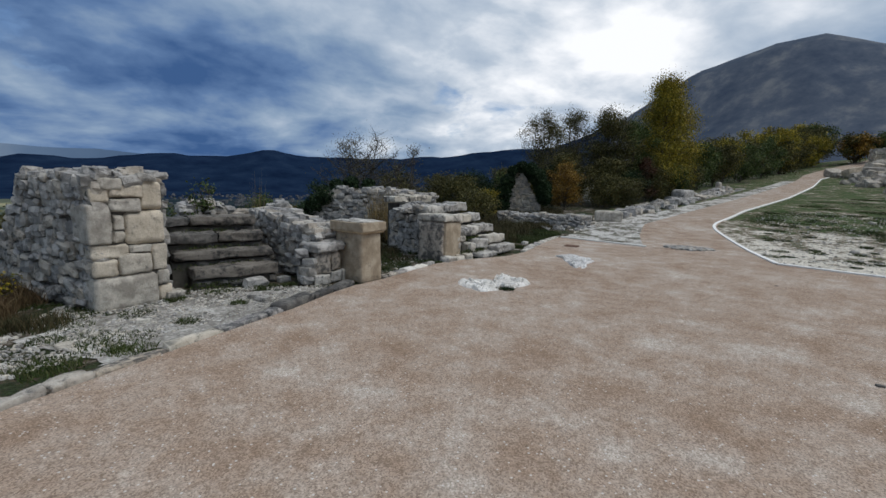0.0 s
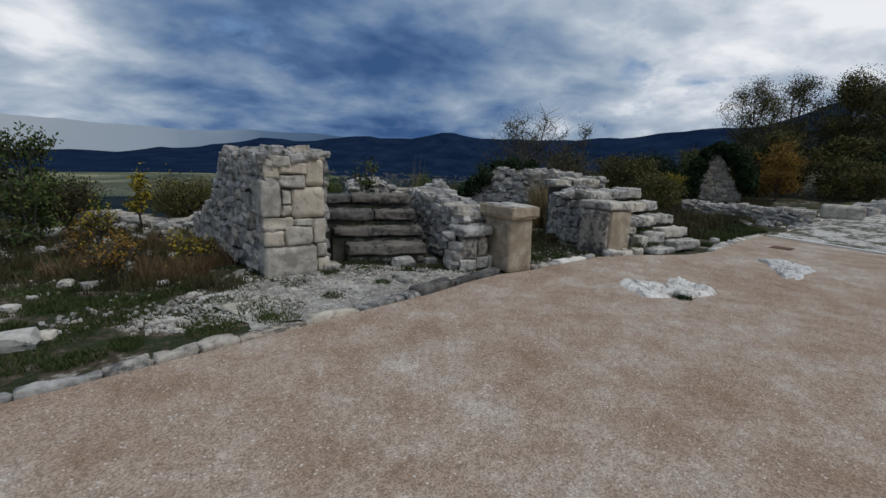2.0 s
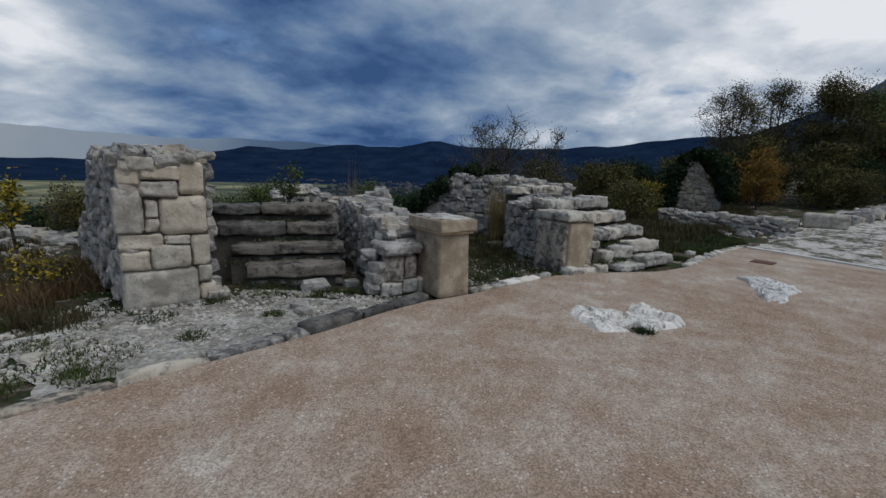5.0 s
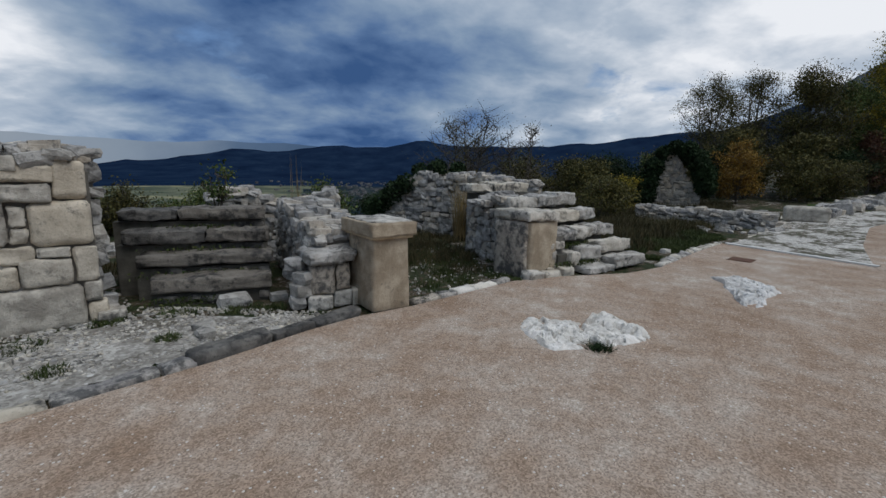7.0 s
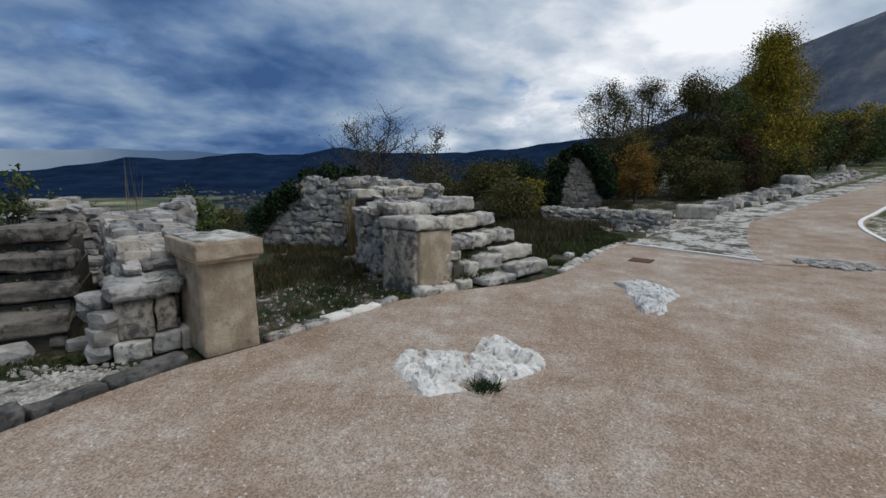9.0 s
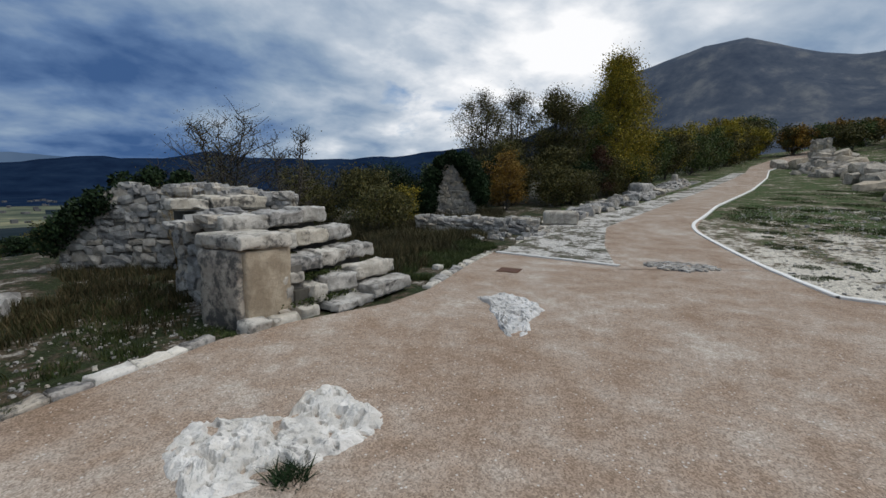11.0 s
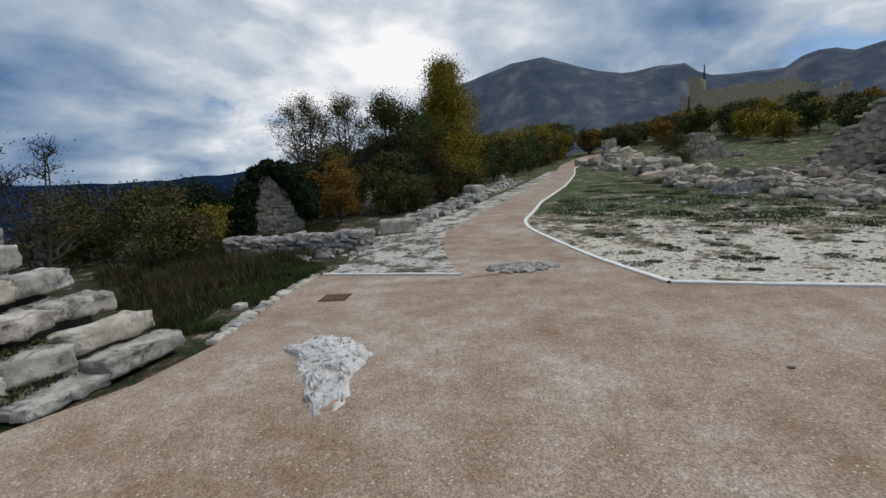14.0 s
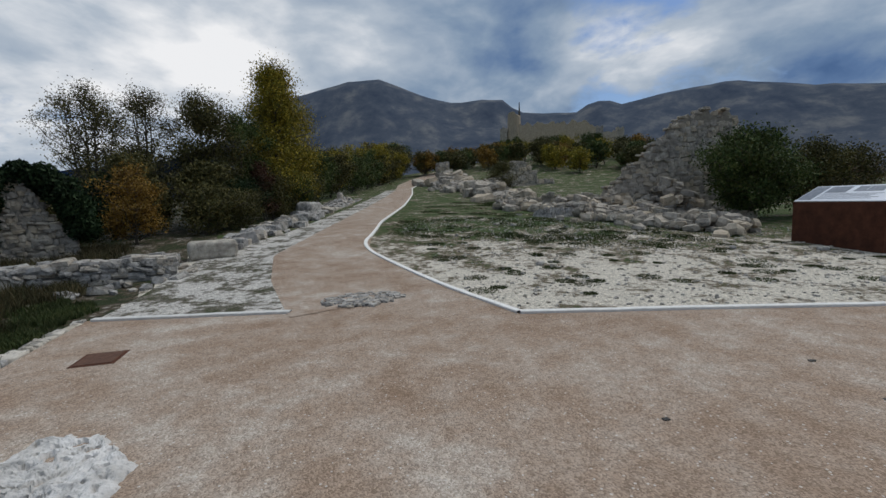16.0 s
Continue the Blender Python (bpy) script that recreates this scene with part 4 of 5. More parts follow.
def heap(a, b, wide, n, size, tall, label, seed, mat=M_FARSTONE):
    """Tumbled stones piled along a line from a to b."""
    r = random.Random(seed)
    t = thing("rubble_heap", (*a, ground_z(*a)), label, "rubble heap")
    for _ in range(n):
        k, off = r.random(), r.gauss(0, 0.45)
        x, y = a[0] + (b[0] - a[0]) * k, a[1] + (b[1] - a[1]) * k
        d = Vector((b[1] - a[1], a[0] - b[0])).normalized() * off * wide
        x, y = x + d.x, y + d.y
        h = tall * max(0, 1 - abs(off)) * r.random() * (0.6 + 0.4 * math.sin(k * 9 + seed))
        q = size * r.uniform(0.5, 1.5)
        put_piece("stone", r.choice(STONES[mat.name]), t, (x - a[0], y - a[1], ground_z(x, y) - ground_z(*a) + h + q * 0.1), (q * r.uniform(0.8, 1.5), q, q * r.uniform(0.5, 0.9)), r.uniform(0, 180), (r.uniform(-20, 20), r.uniform(-20, 20)))


heap((24.3, 8.0), (20.8, 2.6), 1.3, 220, 0.30, 0.6, "pale tumbled rubble at the foot of the ruin", 51)
heap((26.5, 7.3), (28.0, 3.2), 1.5, 210, 0.34, 1.7, "steep bank of fallen masonry against the ruin", 59)
heap((28.0, 13.0), (25.0, 6.5), 1.5, 200, 0.36, 0.8, "long heap of fallen wall stones in grass", 52)
heap((46.0, 24.0), (33.0, 13.5), 2.2, 170, 0.7, 1.2, "broad bank of ruin stones up the slope", 53)
heap((52.0, 30.0), (44.0, 20.0), 2.2, 120, 0.8, 1.6, "ruin stones heaped below the castle hill", 54)
heap((13.0, 15.6), (30.0, 25.3), 0.7, 190, 0.34, 0.25, "grey stones lining the path edge", 55, M_RUBBLE)
heap((8.6, 13.2), (10.8, 14.6), 0.8, 34, 0.17, 0.05, "flat grey stones below the low wall", 56, M_RUBBLE)
heap((-7.5, 7.2), (-4.6, 9.2), 1.4, 50, 0.15, 0.1, "scattered stones in the scrub", 57, M_RUBBLE)
heap((-1.9, 9.3), (0.2, 9.9), 0.6, 90, 0.18, 0.35, "collapsed stones above the old steps", 58, M_RUBBLE)


def ivy_ruin():
    rubble_wall("ruined_wall", (9.2, 18.4), -25, 1.35, 0.5, lambda x: 0.5 + 1.5 * smooth01(-0.1, 0.3, x) * (1 - smooth01(0.35, 1.45, x)), "leaning rubble wall stump wrapped in ivy", 0.11, 0.15, z=0.25, mat=M_FARSTONE, seed=36, category="ruined wall")


ivy_ruin()


def castle():
    t = thing("castle_ruin", (107, 38, 15.0), "distant sunlit castle ruin with a broken tower", "castle", angle=-74)
    wall = profile_core(19, 2.0, lambda x: 3.4 + 0.9 * noise.noise(Vector((x * 0.9, 0, 3))) + 0.35 * (int(x * 0.8) % 2) - 1.5 * smooth01(16.5, 19, x), -12, 0.3)
    part("wall", wall, M_SAND, t, "long curtain wall with a ragged top")
    bm = bmesh.new()
    bmesh.ops.create_cone(bm, segments=14, radius1=1.75, radius2=1.5, depth=12, cap_ends=True)
    for v in bm.verts:
        v.co.z += 1.6 * noise.noise(v.co * 0.9) if v.co.z > 0 else 0
    ob = part("tower", bm, M_SAND, t, "broken round tower")
    ob.matrix_basis = pose(1.0, 1.0, 0.0)
    for x0, x1, h in ((-2.2, -0.6, 3.0), (19.0, 20.6, 2.2), (20.6, 23.5, 0.9), (23.5, 25.0, 1.8)):
        part("wall_stub", profile_core(x1 - x0, 2.0, lambda x: h + 0.7 * noise.noise(Vector((x * 2, h, 3))), -12, 0.3), M_FARSTONE, t, "broken wall remnant").matrix_basis = pose(x0, 0, 0)
    bm = bmesh.new()
    bmesh.ops.create_cone(bm, segments=6, radius1=0.25, radius2=0.1, depth=3, cap_ends=True)
    part("mast", bm, M_BARK, t).matrix_basis = pose(2.2, 1, 7.2)


castle()


def info_sign():
    t = thing("information_lectern", (19.45, 2.0, 0.05), "rusted steel box lectern with a white sloping panel", "information sign", angle=215.5)
    bm = bmesh.new()
    prof = ((0.0, 0.0), (0.0, 1.12), (0.75, 1.50), (0.75, 0.0))
    a = [bm.verts.new((0, y, z)) for y, z in prof]
    b = [bm.verts.new((2.2, y, z)) for y, z in prof]
    bm.faces.new(a)
    bm.faces.new(b[::-1])
    for i in range(4):
        j = (i + 1) % 4
        bm.faces.new((a[i], b[i], b[j], a[j]))
    bmesh.ops.recalc_face_normals(bm, faces=bm.faces)
    bmesh.ops.bevel(bm, geom=bm.edges[:], offset=0.012, segments=1, affect="EDGES")
    part("body", bm, M_RUST, t, "rusty brown weathering steel box")
    tilt = math.degrees(math.atan2(0.38, 0.75))
    pan = part("panel", box_bm(0.03, 2.17, 0.02, 0.82, 0.006, 0.026), M_PANEL, t, "white printed panel")
    pan.matrix_basis = pose(0, 0, 1.12, tilt)
    for x0, x1, y0, y1 in ((0.06, 0.42, 0.08, 0.78), (0.5, 1.0, 0.45, 0.76), (1.15, 1.4, 0.50, 0.76), (1.42, 1.8, 0.50, 0.76)):
        ob = part("photo", box_bm(x0, x1, y0, y1, 0.028, 0.031), M_PHOTO, t, "printed grey picture")
        ob.matrix_basis = pose(0, 0, 1.12, tilt)
    for i in range(5):
        ob = part("text_line", box_bm(0.5, 1.9 - 0.1 * (i % 3), 0.38 - 0.06 * i, 0.395 - 0.06 * i, 0.028, 0.030), M_PHOTO, t)
        ob.matrix_basis = pose(0, 0, 1.12, tilt)


info_sign()

# ---- plants ----


def tube(bm, pts, r0, r1, sides=5):
    prev = None
    n = len(pts)
    for i, p in enumerate(pts):
        d = (pts[min(i + 1, n - 1)] - pts[max(i - 1, 0)]).normalized()
        x = d.orthogonal().normalized()
        y = d.cross(x)
        r = r0 + (r1 - r0) * i / (n - 1)
        ring = [bm.verts.new(p + (x * math.cos(2 * math.pi * k / sides) + y * math.sin(2 * math.pi * k / sides)) * r) for k in range(sides)]
        if prev:
            for k in range(sides):
                bm.faces.new((prev[k], prev[(k + 1) % sides], ring[(k + 1) % sides], ring[k]))
        prev = ring


def leaf(verts, faces, p, size, r):
    d = Vector((r.gauss(0, 1), r.gauss(0, 1), r.gauss(0, 0.8))).normalized()
    e = d.orthogonal().normalized()
    e = (Matrix.Rotation(r.uniform(0, 6.28), 3, d) @ e)
    f = d.cross(e)
    k = len(verts)
    e, f = e * size, f * size * 0.55
    verts += [p - e, p - f * 0.9, p + e, p + f * 0.9]
    faces.append((k, k + 1, k + 2, k + 3))


def leaf_mesh(name, verts, faces, mat):
    me = bpy.data.meshes.new(name)
    me.from_pydata(verts, [], faces)
    me.materials.append(mat)
    return me


def tree(name, at, height, spread, mat, label, leaves=3500, size=0.08, limbs=16, seed=1, base_frac=0.15, trunks=1, shape=1.0, twiggy=0.0, z=None, group="", category="tree"):
    """Trunks, rising limbs, twigs and leaves in clumps along the twigs. shape above 1 gives a narrow top."""
    r = random.Random(seed)
    leaves, size = int(leaves * 2.0), size * 0.66
    gz = (ground_z(*at) if z is None else z) - 0.05
    t = thing(name, (at[0], at[1], gz), label, category, group)
    wood, verts, faces, tips = bmesh.new(), [], [], []
    for k in range(trunks):
        lean = Vector((r.gauss(0, 0.16), r.gauss(0, 0.16), 0)) * (spread if trunks > 1 else 0.4)
        hh = height * r.uniform(0.78, 1.0) if trunks > 1 else height
        pts = [Vector((lean.x * f * 1.3 + r.gauss(0, 0.03), lean.y * f * 1.3 + r.gauss(0, 0.03), hh * f)) for f in (0, 0.15, 0.3, 0.5, 0.7, 0.88, 1.0)]
        tube(wood, pts, 0.017 * height / (trunks ** 0.5) + 0.008, 0.006, 6)
        for _ in range(max(3, limbs // trunks)):
            f = r.uniform(base_frac, 0.97)
            i = min(5, int(f * 6))
            p0 = Vector((lean.x * f * 1.3, lean.y * f * 1.3, hh * f))
            ang = r.uniform(0, 6.28)
            reach = spread * r.uniform(0.55, 1.1) * (max(0.06, 1 - f) ** (0.6 * shape)) * (0.55 + 0.45 * min(1, f / 0.35))
            up = reach * r.uniform(0.35, 0.9)
            out = Vector((math.cos(ang), math.sin(ang), 0))
            lp = [p0 + out * reach * q + Vector((r.gauss(0, 0.05), r.gauss(0, 0.05), up * q ** 1.2)) for q in (0, 0.3, 0.6, 0.85, 1.0)]
            tube(wood, lp, 0.006 * height * (1 - f * 0.7) + 0.007, 0.006, 4)
            for _ in range(5):
                q = r.uniform(0.35, 1.0)
                s = p0 + out * reach * q + Vector((0, 0, up * q ** 1.2))
                e = s + Vector((r.gauss(0, 0.3), r.gauss(0, 0.3), r.uniform(0.05, 0.55))) * (0.28 * spread + 0.12)
                tube(wood, [s, (s + e) / 2 + Vector((r.gauss(0, 0.03), r.gauss(0, 0.03), 0)), e], 0.010, 0.005, 3)
                tips.append((s, e))
        tips.append((pts[-2], pts[-1] + Vector((0, 0, 0.15))))
    clump = 0.075 * spread + 0.03
    for _ in range(leaves):
        s, e = r.choice(tips)
        p = s.lerp(e, r.random() ** 0.7 * 1.1) + Vector((r.gauss(0, clump), r.gauss(0, clump), r.gauss(0, clump * 0.8)))
        p.z = max(p.z, 0.05)
        leaf(verts, faces, p, size * r.uniform(0.6, 1.3), r)
    part("trunk", wood, M_BARK, t, "grey branching stems")
    cr = new("crown", leaf_mesh("crown", verts, faces, mat))
    cr.parent = t
    return t


tree("poplar_tree", (21.3, 22.3), 7.0, 3.5, M_YELLOW, "tall poplar turning yellow above the scrub", 27000, 0.075, 110, 1, 0.08, shape=1.9)
tree("shrub_tree", (13.2, 22.6), 5.5, 2.0, M_OLIVE, "dark half-bare tree with thin upright twigs", 9000, 0.052, 90, 2, 0.1, trunks=4)
tree("shrub_tree", (15.4, 23.0), 6.0, 1.7, M_OLIVE, "slender tree with nearly bare upright top", 7000, 0.052, 84, 3, 0.1, trunks=5)
tree("shrub_tree", (17.3, 22.2), 5.4, 2.3, M_OLIVE, "dense dark green thicket tree", 15000, 0.066, 84, 4, 0.05, trunks=4)
tree("shrub_tree", (18.9, 21.9), 4.6, 1.8, M_GREEN, "leafy green tree beside the poplar", 10000, 0.068, 36, 5, 0.05, trunks=3)
tree("shrub_tree", (22.6, 23.8), 4.6, 1.9, M_YELLOW, "yellow green shrub beside the poplar", 5500, 0.09, 36, 6, 0.05, trunks=3)
tree("shrub", (12.5, 19.0), 2.3, 1.15, M_ORANGE, "orange-brown autumn shrub below the trees", 5200, 0.05, 36, 7, 0.03, trunks=5, category="shrub")
tree("shrub", (18.6, 20.3), 2.6, 1.0, M_RED, "small reddish autumn tree by the wall", 2600, 0.06, 24, 8, 0.1, trunks=2, category="shrub")
tree("shrub", (16.0, 20.5), 2.4, 1.6, M_OLIVE, "dark undergrowth below the trees", 6500, 0.08, 34, 9, 0.02, trunks=5, category="shrub")
tree("shrub", (14.0, 20.9), 2.8, 1.6, M_OLIVE, "dark undergrowth below the trees", 6500, 0.08, 34, 10, 0.02, trunks=5, category="shrub")
tree("shrub", (20.6, 21.6), 2.2, 1.5, M_OLIVE, "dark undergrowth below the poplar", 5500, 0.08, 34, 11, 0.02, trunks=5, category="shrub")
tree("shrub", (7.6, 17.6), 1.2, 0.7, M_YELLOW, "yellowish low bush beside the ivy ruin", 1800, 0.045, 20, 12, 0.02, trunks=5, category="shrub")
tree("bare_tree", (2.3, 18.2), 4.6, 2.2, M_OLIVE, "half-bare dark tree behind the rubble wall", 3600, 0.034, 130, 13, 0.12, trunks=4, z=-0.9)
tree("bare_tree", (4.2, 17.8), 4.3, 1.3, M_OLIVE, "thin bare tree behind the steps", 500, 0.045, 70, 14, 0.12, trunks=3, z=-0.9)
tree("shrub", (1.2, 16.3), 1.9, 1.4, M_OLIVE, "dark scrub behind the wall", 4500, 0.055, 30, 15, 0.02, trunks=5, z=-0.6, category="shrub")
tree("shrub", (5.2, 19.5), 2.0, 1.8, M_OLIVE, "dark scrub on the slope", 5000, 0.06, 30, 16, 0.02, trunks=5, z=-0.9, category="shrub")
tree("shrub", (-0.7, 11.0), 1.25, 0.8, M_GREEN, "green bush behind the rubble wall", 2600, 0.04, 26, 17, 0.02, trunks=6, z=-0.2, category="shrub")
tree("shrub", (-1.75, 8.4), 1.5, 0.35, M_GREEN, "slender leafy shoots behind the steps", 500, 0.045, 14, 18, 0.1, trunks=4, category="shrub")
tree("shrub", (-6.6, 6.6), 1.75, 0.8, M_GREEN, "upright leafy bush in the scrub", 2200, 0.05, 26, 19, 0.05, trunks=6, category="shrub")
tree("shrub", (-5.6, 7.6), 1.2, 0.3, M_YELLOW, "small sapling with yellow and green leaves", 260, 0.06, 8, 20, 0.4, category="shrub")
tree("shrub", (6.2, 15.4), 1.1, 1.3, M_OLIVE, "dark scrub below the low wall", 4200, 0.05, 30, 151, 0.02, trunks=6, category="shrub")
tree("shrub", (8.2, 20.2), 1.6, 1.7, M_IVY, "dark scrub beside the ivy ruin", 5200, 0.06, 34, 152, 0.02, trunks=6, category="shrub")
tree("shrub", (11.0, 19.6), 1.5, 1.5, M_OLIVE, "dark undergrowth beside the orange shrub", 5200, 0.06, 34, 153, 0.02, trunks=6, category="shrub")
tree("shrub", (6.4, 18.0), 1.5, 1.7, M_OLIVE, "dark scrub on the slope behind the wall", 5200, 0.06, 34, 154, 0.02, trunks=6, category="shrub")
tree("shrub", (16.5, 19.3), 1.3, 1.3, M_OLIVE, "low dark bramble behind the path border", 4200, 0.05, 30, 155, 0.02, trunks=6, category="shrub")
for k, (x, y, h) in enumerate(((15.0, 19.2, 1.5), (17.6, 20.6, 1.8), (19.6, 21.0, 1.9), (21.8, 21.9, 1.8), (23.6, 23.0, 2.0), (12.9, 20.8, 1.9), (24.6, 24.4, 2.6), (10.2, 20.6, 1.5))):
    tree("shrub", (x, y), h, 1.5, (M_OLIVE, M_IVY, M_OLIVE, M_GREEN)[k % 4], "dark tangled undergrowth below the trees", 5200, 0.065, 30, 160 + k, 0.02, trunks=6, group="undergrowth", category="shrub")
for k, (x, y, h) in enumerate(((-6.2, 9.6, 0.7), (-7.8, 8.0, 0.7), (-8.8, 9.6, 0.9), (-5.4, 11.2, 0.8), (-9.6, 7.2, 0.8), (-3.8, 12.0, 0.8), (-7.4, 11.8, 0.9))):
    tree("shrub", (x, y), h, 1.1, (M_OLIVE, M_WEED, M_GREEN)[k % 3], "low dark scrub beyond the ruined wall", 3000, 0.045, 24, 180 + k, 0.02, trunks=6, group="low scrub", category="shrub")
for k, (x, y, h, m, label) in enumerate(((-4.7, 5.7, 0.85, M_YELLOW, "thin sapling with yellowing leaves in the scrub"), (-4.1, 5.2, 0.5, M_ORANGE, "low rusty autumn shoots in the grass"), (-5.4, 6.2, 0.6, M_ORANGE, "low rusty autumn shoots in the grass"), (-3.6, 5.9, 0.45, M_YELLOW, "small yellow shoots beside the wall"))):
    tree("shrub", (x, y), h, 0.35, m, label, 330, 0.032, 14, 190 + k, 0.1, trunks=4, category="shrub")
fr = random.Random(31)
for i in range(20):
    k = i / 19
    x, y = 24 + 48 * k + fr.uniform(-1.2, 1.2), 24.5 + 21 * k + fr.uniform(0, 3.0)
    tree("shrub_tree", (x, y), fr.uniform(2.6, 3.8) * (1 + 0.55 * k), fr.uniform(2.0, 2.8) * (1 + 0.3 * k), fr.choice((M_YELLOW, M_OLIVE, M_OLIVE, M_GREEN)), "autumn thicket tree along the path edge", 3600, 0.10 + 0.08 * k, 34, 40 + i, 0.02, trunks=4, group="thicket by the path")
for i in range(44):
    x, y = 66 + fr.uniform(0, 26), 6 + i * 0.8 + fr.uniform(-1, 1)
    tree("shrub_tree", (x, y), fr.uniform(2.6, 3.6), fr.uniform(2.4, 3.4), fr.choice((M_OLIVE, M_OLIVE, M_YELLOW, M_GREEN, M_ORANGE)), "scrub tree on the castle hill", 1700, 0.2, 22, 70 + i, 0.02, trunks=4, group="scrub on the castle hill")
for i in range(34):
    a, d = radians(fr.uniform(-68, 30)), fr.uniform(16, 60)
    x, y = 2 + d * math.sin(a), 6 + d * math.cos(a)
    tree("shrub", (x, y), fr.uniform(1.2, 2.4), fr.uniform(1.4, 2.6), fr.choice((M_OLIVE, M_OLIVE, M_IVY)), "dark scrub on the hillside below", 1500, 0.05 + 0.002 * d, 20, 100 + i, 0.02, trunks=4, group="hillside scrub", category="shrub")
tree("shrub", (38.5, 16.6), 2.6, 2.0, M_OLIVE, "thin dark bush before the ruin stump", 3200, 0.08, 40, 80, 0.02, trunks=6, category="shrub")
tree("shrub", (25.6, 2.0), 3.0, 2.4, M_GREEN, "dense ivy mound over the ruin", 14000, 0.09, 80, 81, 0.02, trunks=7, category="ivy")
tree("shrub", (27.0, -0.6), 2.7, 2.4, M_OLIVE, "brownish bush on the ruin mound", 7500, 0.08, 40, 82, 0.02, trunks=6, category="shrub")
tree("shrub", (34, -3.0), 2.2, 2.4, M_DRY, "dry bush behind the sign", 4500, 0.08, 40, 83, 0.02, trunks=6, category="shrub")


def ivy_on(at, angle, points, label, n=2500, size=0.05):
    """Ivy leaves hung in clumps round given places of a wall: x, y, z, radius."""
    r = random.Random(int(at[0] * 10) + 3)
    verts, faces = [], []
    for _ in range(n):
        x, y, z, rad = r.choice(points)
        d = Vector((r.gauss(0, 1), r.gauss(0, 1), r.gauss(0, 1))).normalized() * rad * r.random() ** 0.4
        leaf(verts, faces, Vector((x, y, z)) + d, size * r.uniform(0.6, 1.3), r)
    ob = new("ivy", leaf_mesh("ivy", verts, faces, M_IVY))
    ob.matrix_world = pose(*at, 0, 0, angle)
    return tagged(ob, label, "ivy")


ivy_on((9.2, 18.4, 0.25), -25, [(-0.35, -0.05, 0.5, 0.42), (-0.3, -0.05, 1.0, 0.42), (-0.12, -0.05, 1.5, 0.36), (0.15, 0.1, 1.95, 0.32), (0.5, 0.1, 2.15, 0.30), (0.9, 0.05, 2.05, 0.36), (1.2, 0.0, 1.75, 0.42), (1.45, 0.0, 1.3, 0.42), (1.55, 0.0, 0.85, 0.38), (-0.7, 0.1, 0.6, 0.45), (0.6, 0.6, 1.9, 0.4)], "dark ivy arching over the wall stump", 17000, 0.055)
ivy_on((0.0, 12.7, 0), -20, [(-0.1, -0.05, 0.5, 0.30), (0.15, -0.05, 0.75, 0.28), (0.4, -0.05, 0.95, 0.28), (0.7, -0.05, 1.15, 0.25), (0.95, 0.2, 1.4, 0.24), (1.3, 0.4, 1.5, 0.25), (1.8, 0.4, 1.48, 0.2)], "dark ivy spilling over the rubble wall", 6000, 0.04)


def blades(name, spots, mat, label, n, hgt, seed, wid=0.006, spread=0.25, category="grass"):
    """Blades of grass in tufts round the given spots."""
    r = random.Random(seed)
    verts, faces = [], []
    for _ in range(n):
        sx, sy, rad = r.choice(spots)
        a, q = r.uniform(0, 6.28), rad * math.sqrt(r.random())
        x, y = sx + q * math.cos(a), sy + q * math.sin(a)
        z = ground_z(x, y) - 0.02
        h = hgt * r.uniform(0.4, 1.2)
        b = r.uniform(0, 6.28)
        dx, dy = math.cos(b), math.sin(b)
        lx, ly = r.gauss(0, spread) * h, r.gauss(0, spread) * h
        k = len(verts)
        w = wid * r.uniform(0.6, 1.4)
        verts += [(x - dx * w, y - dy * w, z), (x + dx * w, y + dy * w, z), (x + lx * 0.5 + dx * w * 0.7, y + ly * 0.5 + dy * w * 0.7, z + h * 0.6), (x + lx * 0.5 - dx * w * 0.7, y + ly * 0.5 - dy * w * 0.7, z + h * 0.6), (x + lx * 1.3, y + ly * 1.3, z + h)]
        faces += [(k, k + 1, k + 2, k + 3), (k + 3, k + 2, k + 4)]
    return tagged(new(name, leaf_mesh(name, verts, faces, mat)), label, category, kind="stuff")


gr = random.Random(11)


def scatter(x0, x1, y0, y1, n, rad, keep):
    out = []
    while len(out) < n:
        x, y = gr.uniform(x0, x1), gr.uniform(y0, y1)
        if keep(x, y):
            out.append((x, y, gr.uniform(0.4, 1.3) * rad))
    return out


def outside(x, y):
    return (x - 0.82) * -0.70 + (y - 6.41) * 0.714


# scrub before and beside the buttress
blades("grass", scatter(-7, -1.6, 2.4, 6.2, 110, 0.22, lambda x, y: 0.35 < outside(x, y) + 0.35 and not (x > -2.4 and y > 4.6)), M_GRASS, "short green grass in tufts", 46000, 0.065, 1)
blades("dry_grass", scatter(-7.5, -2.5, 4.6, 8.5, 60, 0.3, lambda x, y: outside(x, y) > 1.4 and not (x > -2.9 and y > 5.2)), M_WEED, "olive brown grass and stalks round the buttress", 15000, 0.16, 2, 0.005)
blades("dry_grass", scatter(-5, -2.6, 5.0, 7.0, 18, 0.25, lambda x, y: outside(x, y) > 1.7 and not (x > -2.9 and y > 5.3)), M_DRY, "brown dry stalks against the wall", 4000, 0.24, 22, 0.005)
blades("grass", scatter(0.7, 3.0, 7.2, 10.5, 30, 0.25, lambda x, y: outside(x, y) > 0.3 and not (x > 2.2 and y < 9.2)), M_GRASS, "green grass in the sunken court", 6000, 0.09, 3)
blades("dry_grass", scatter(0.2, 2.4, 8.6, 12.4, 50, 0.3, lambda x, y: outside(x, y) > 0.8), M_WEED, "olive and brown weeds in the sunken court", 9000, 0.17, 4)
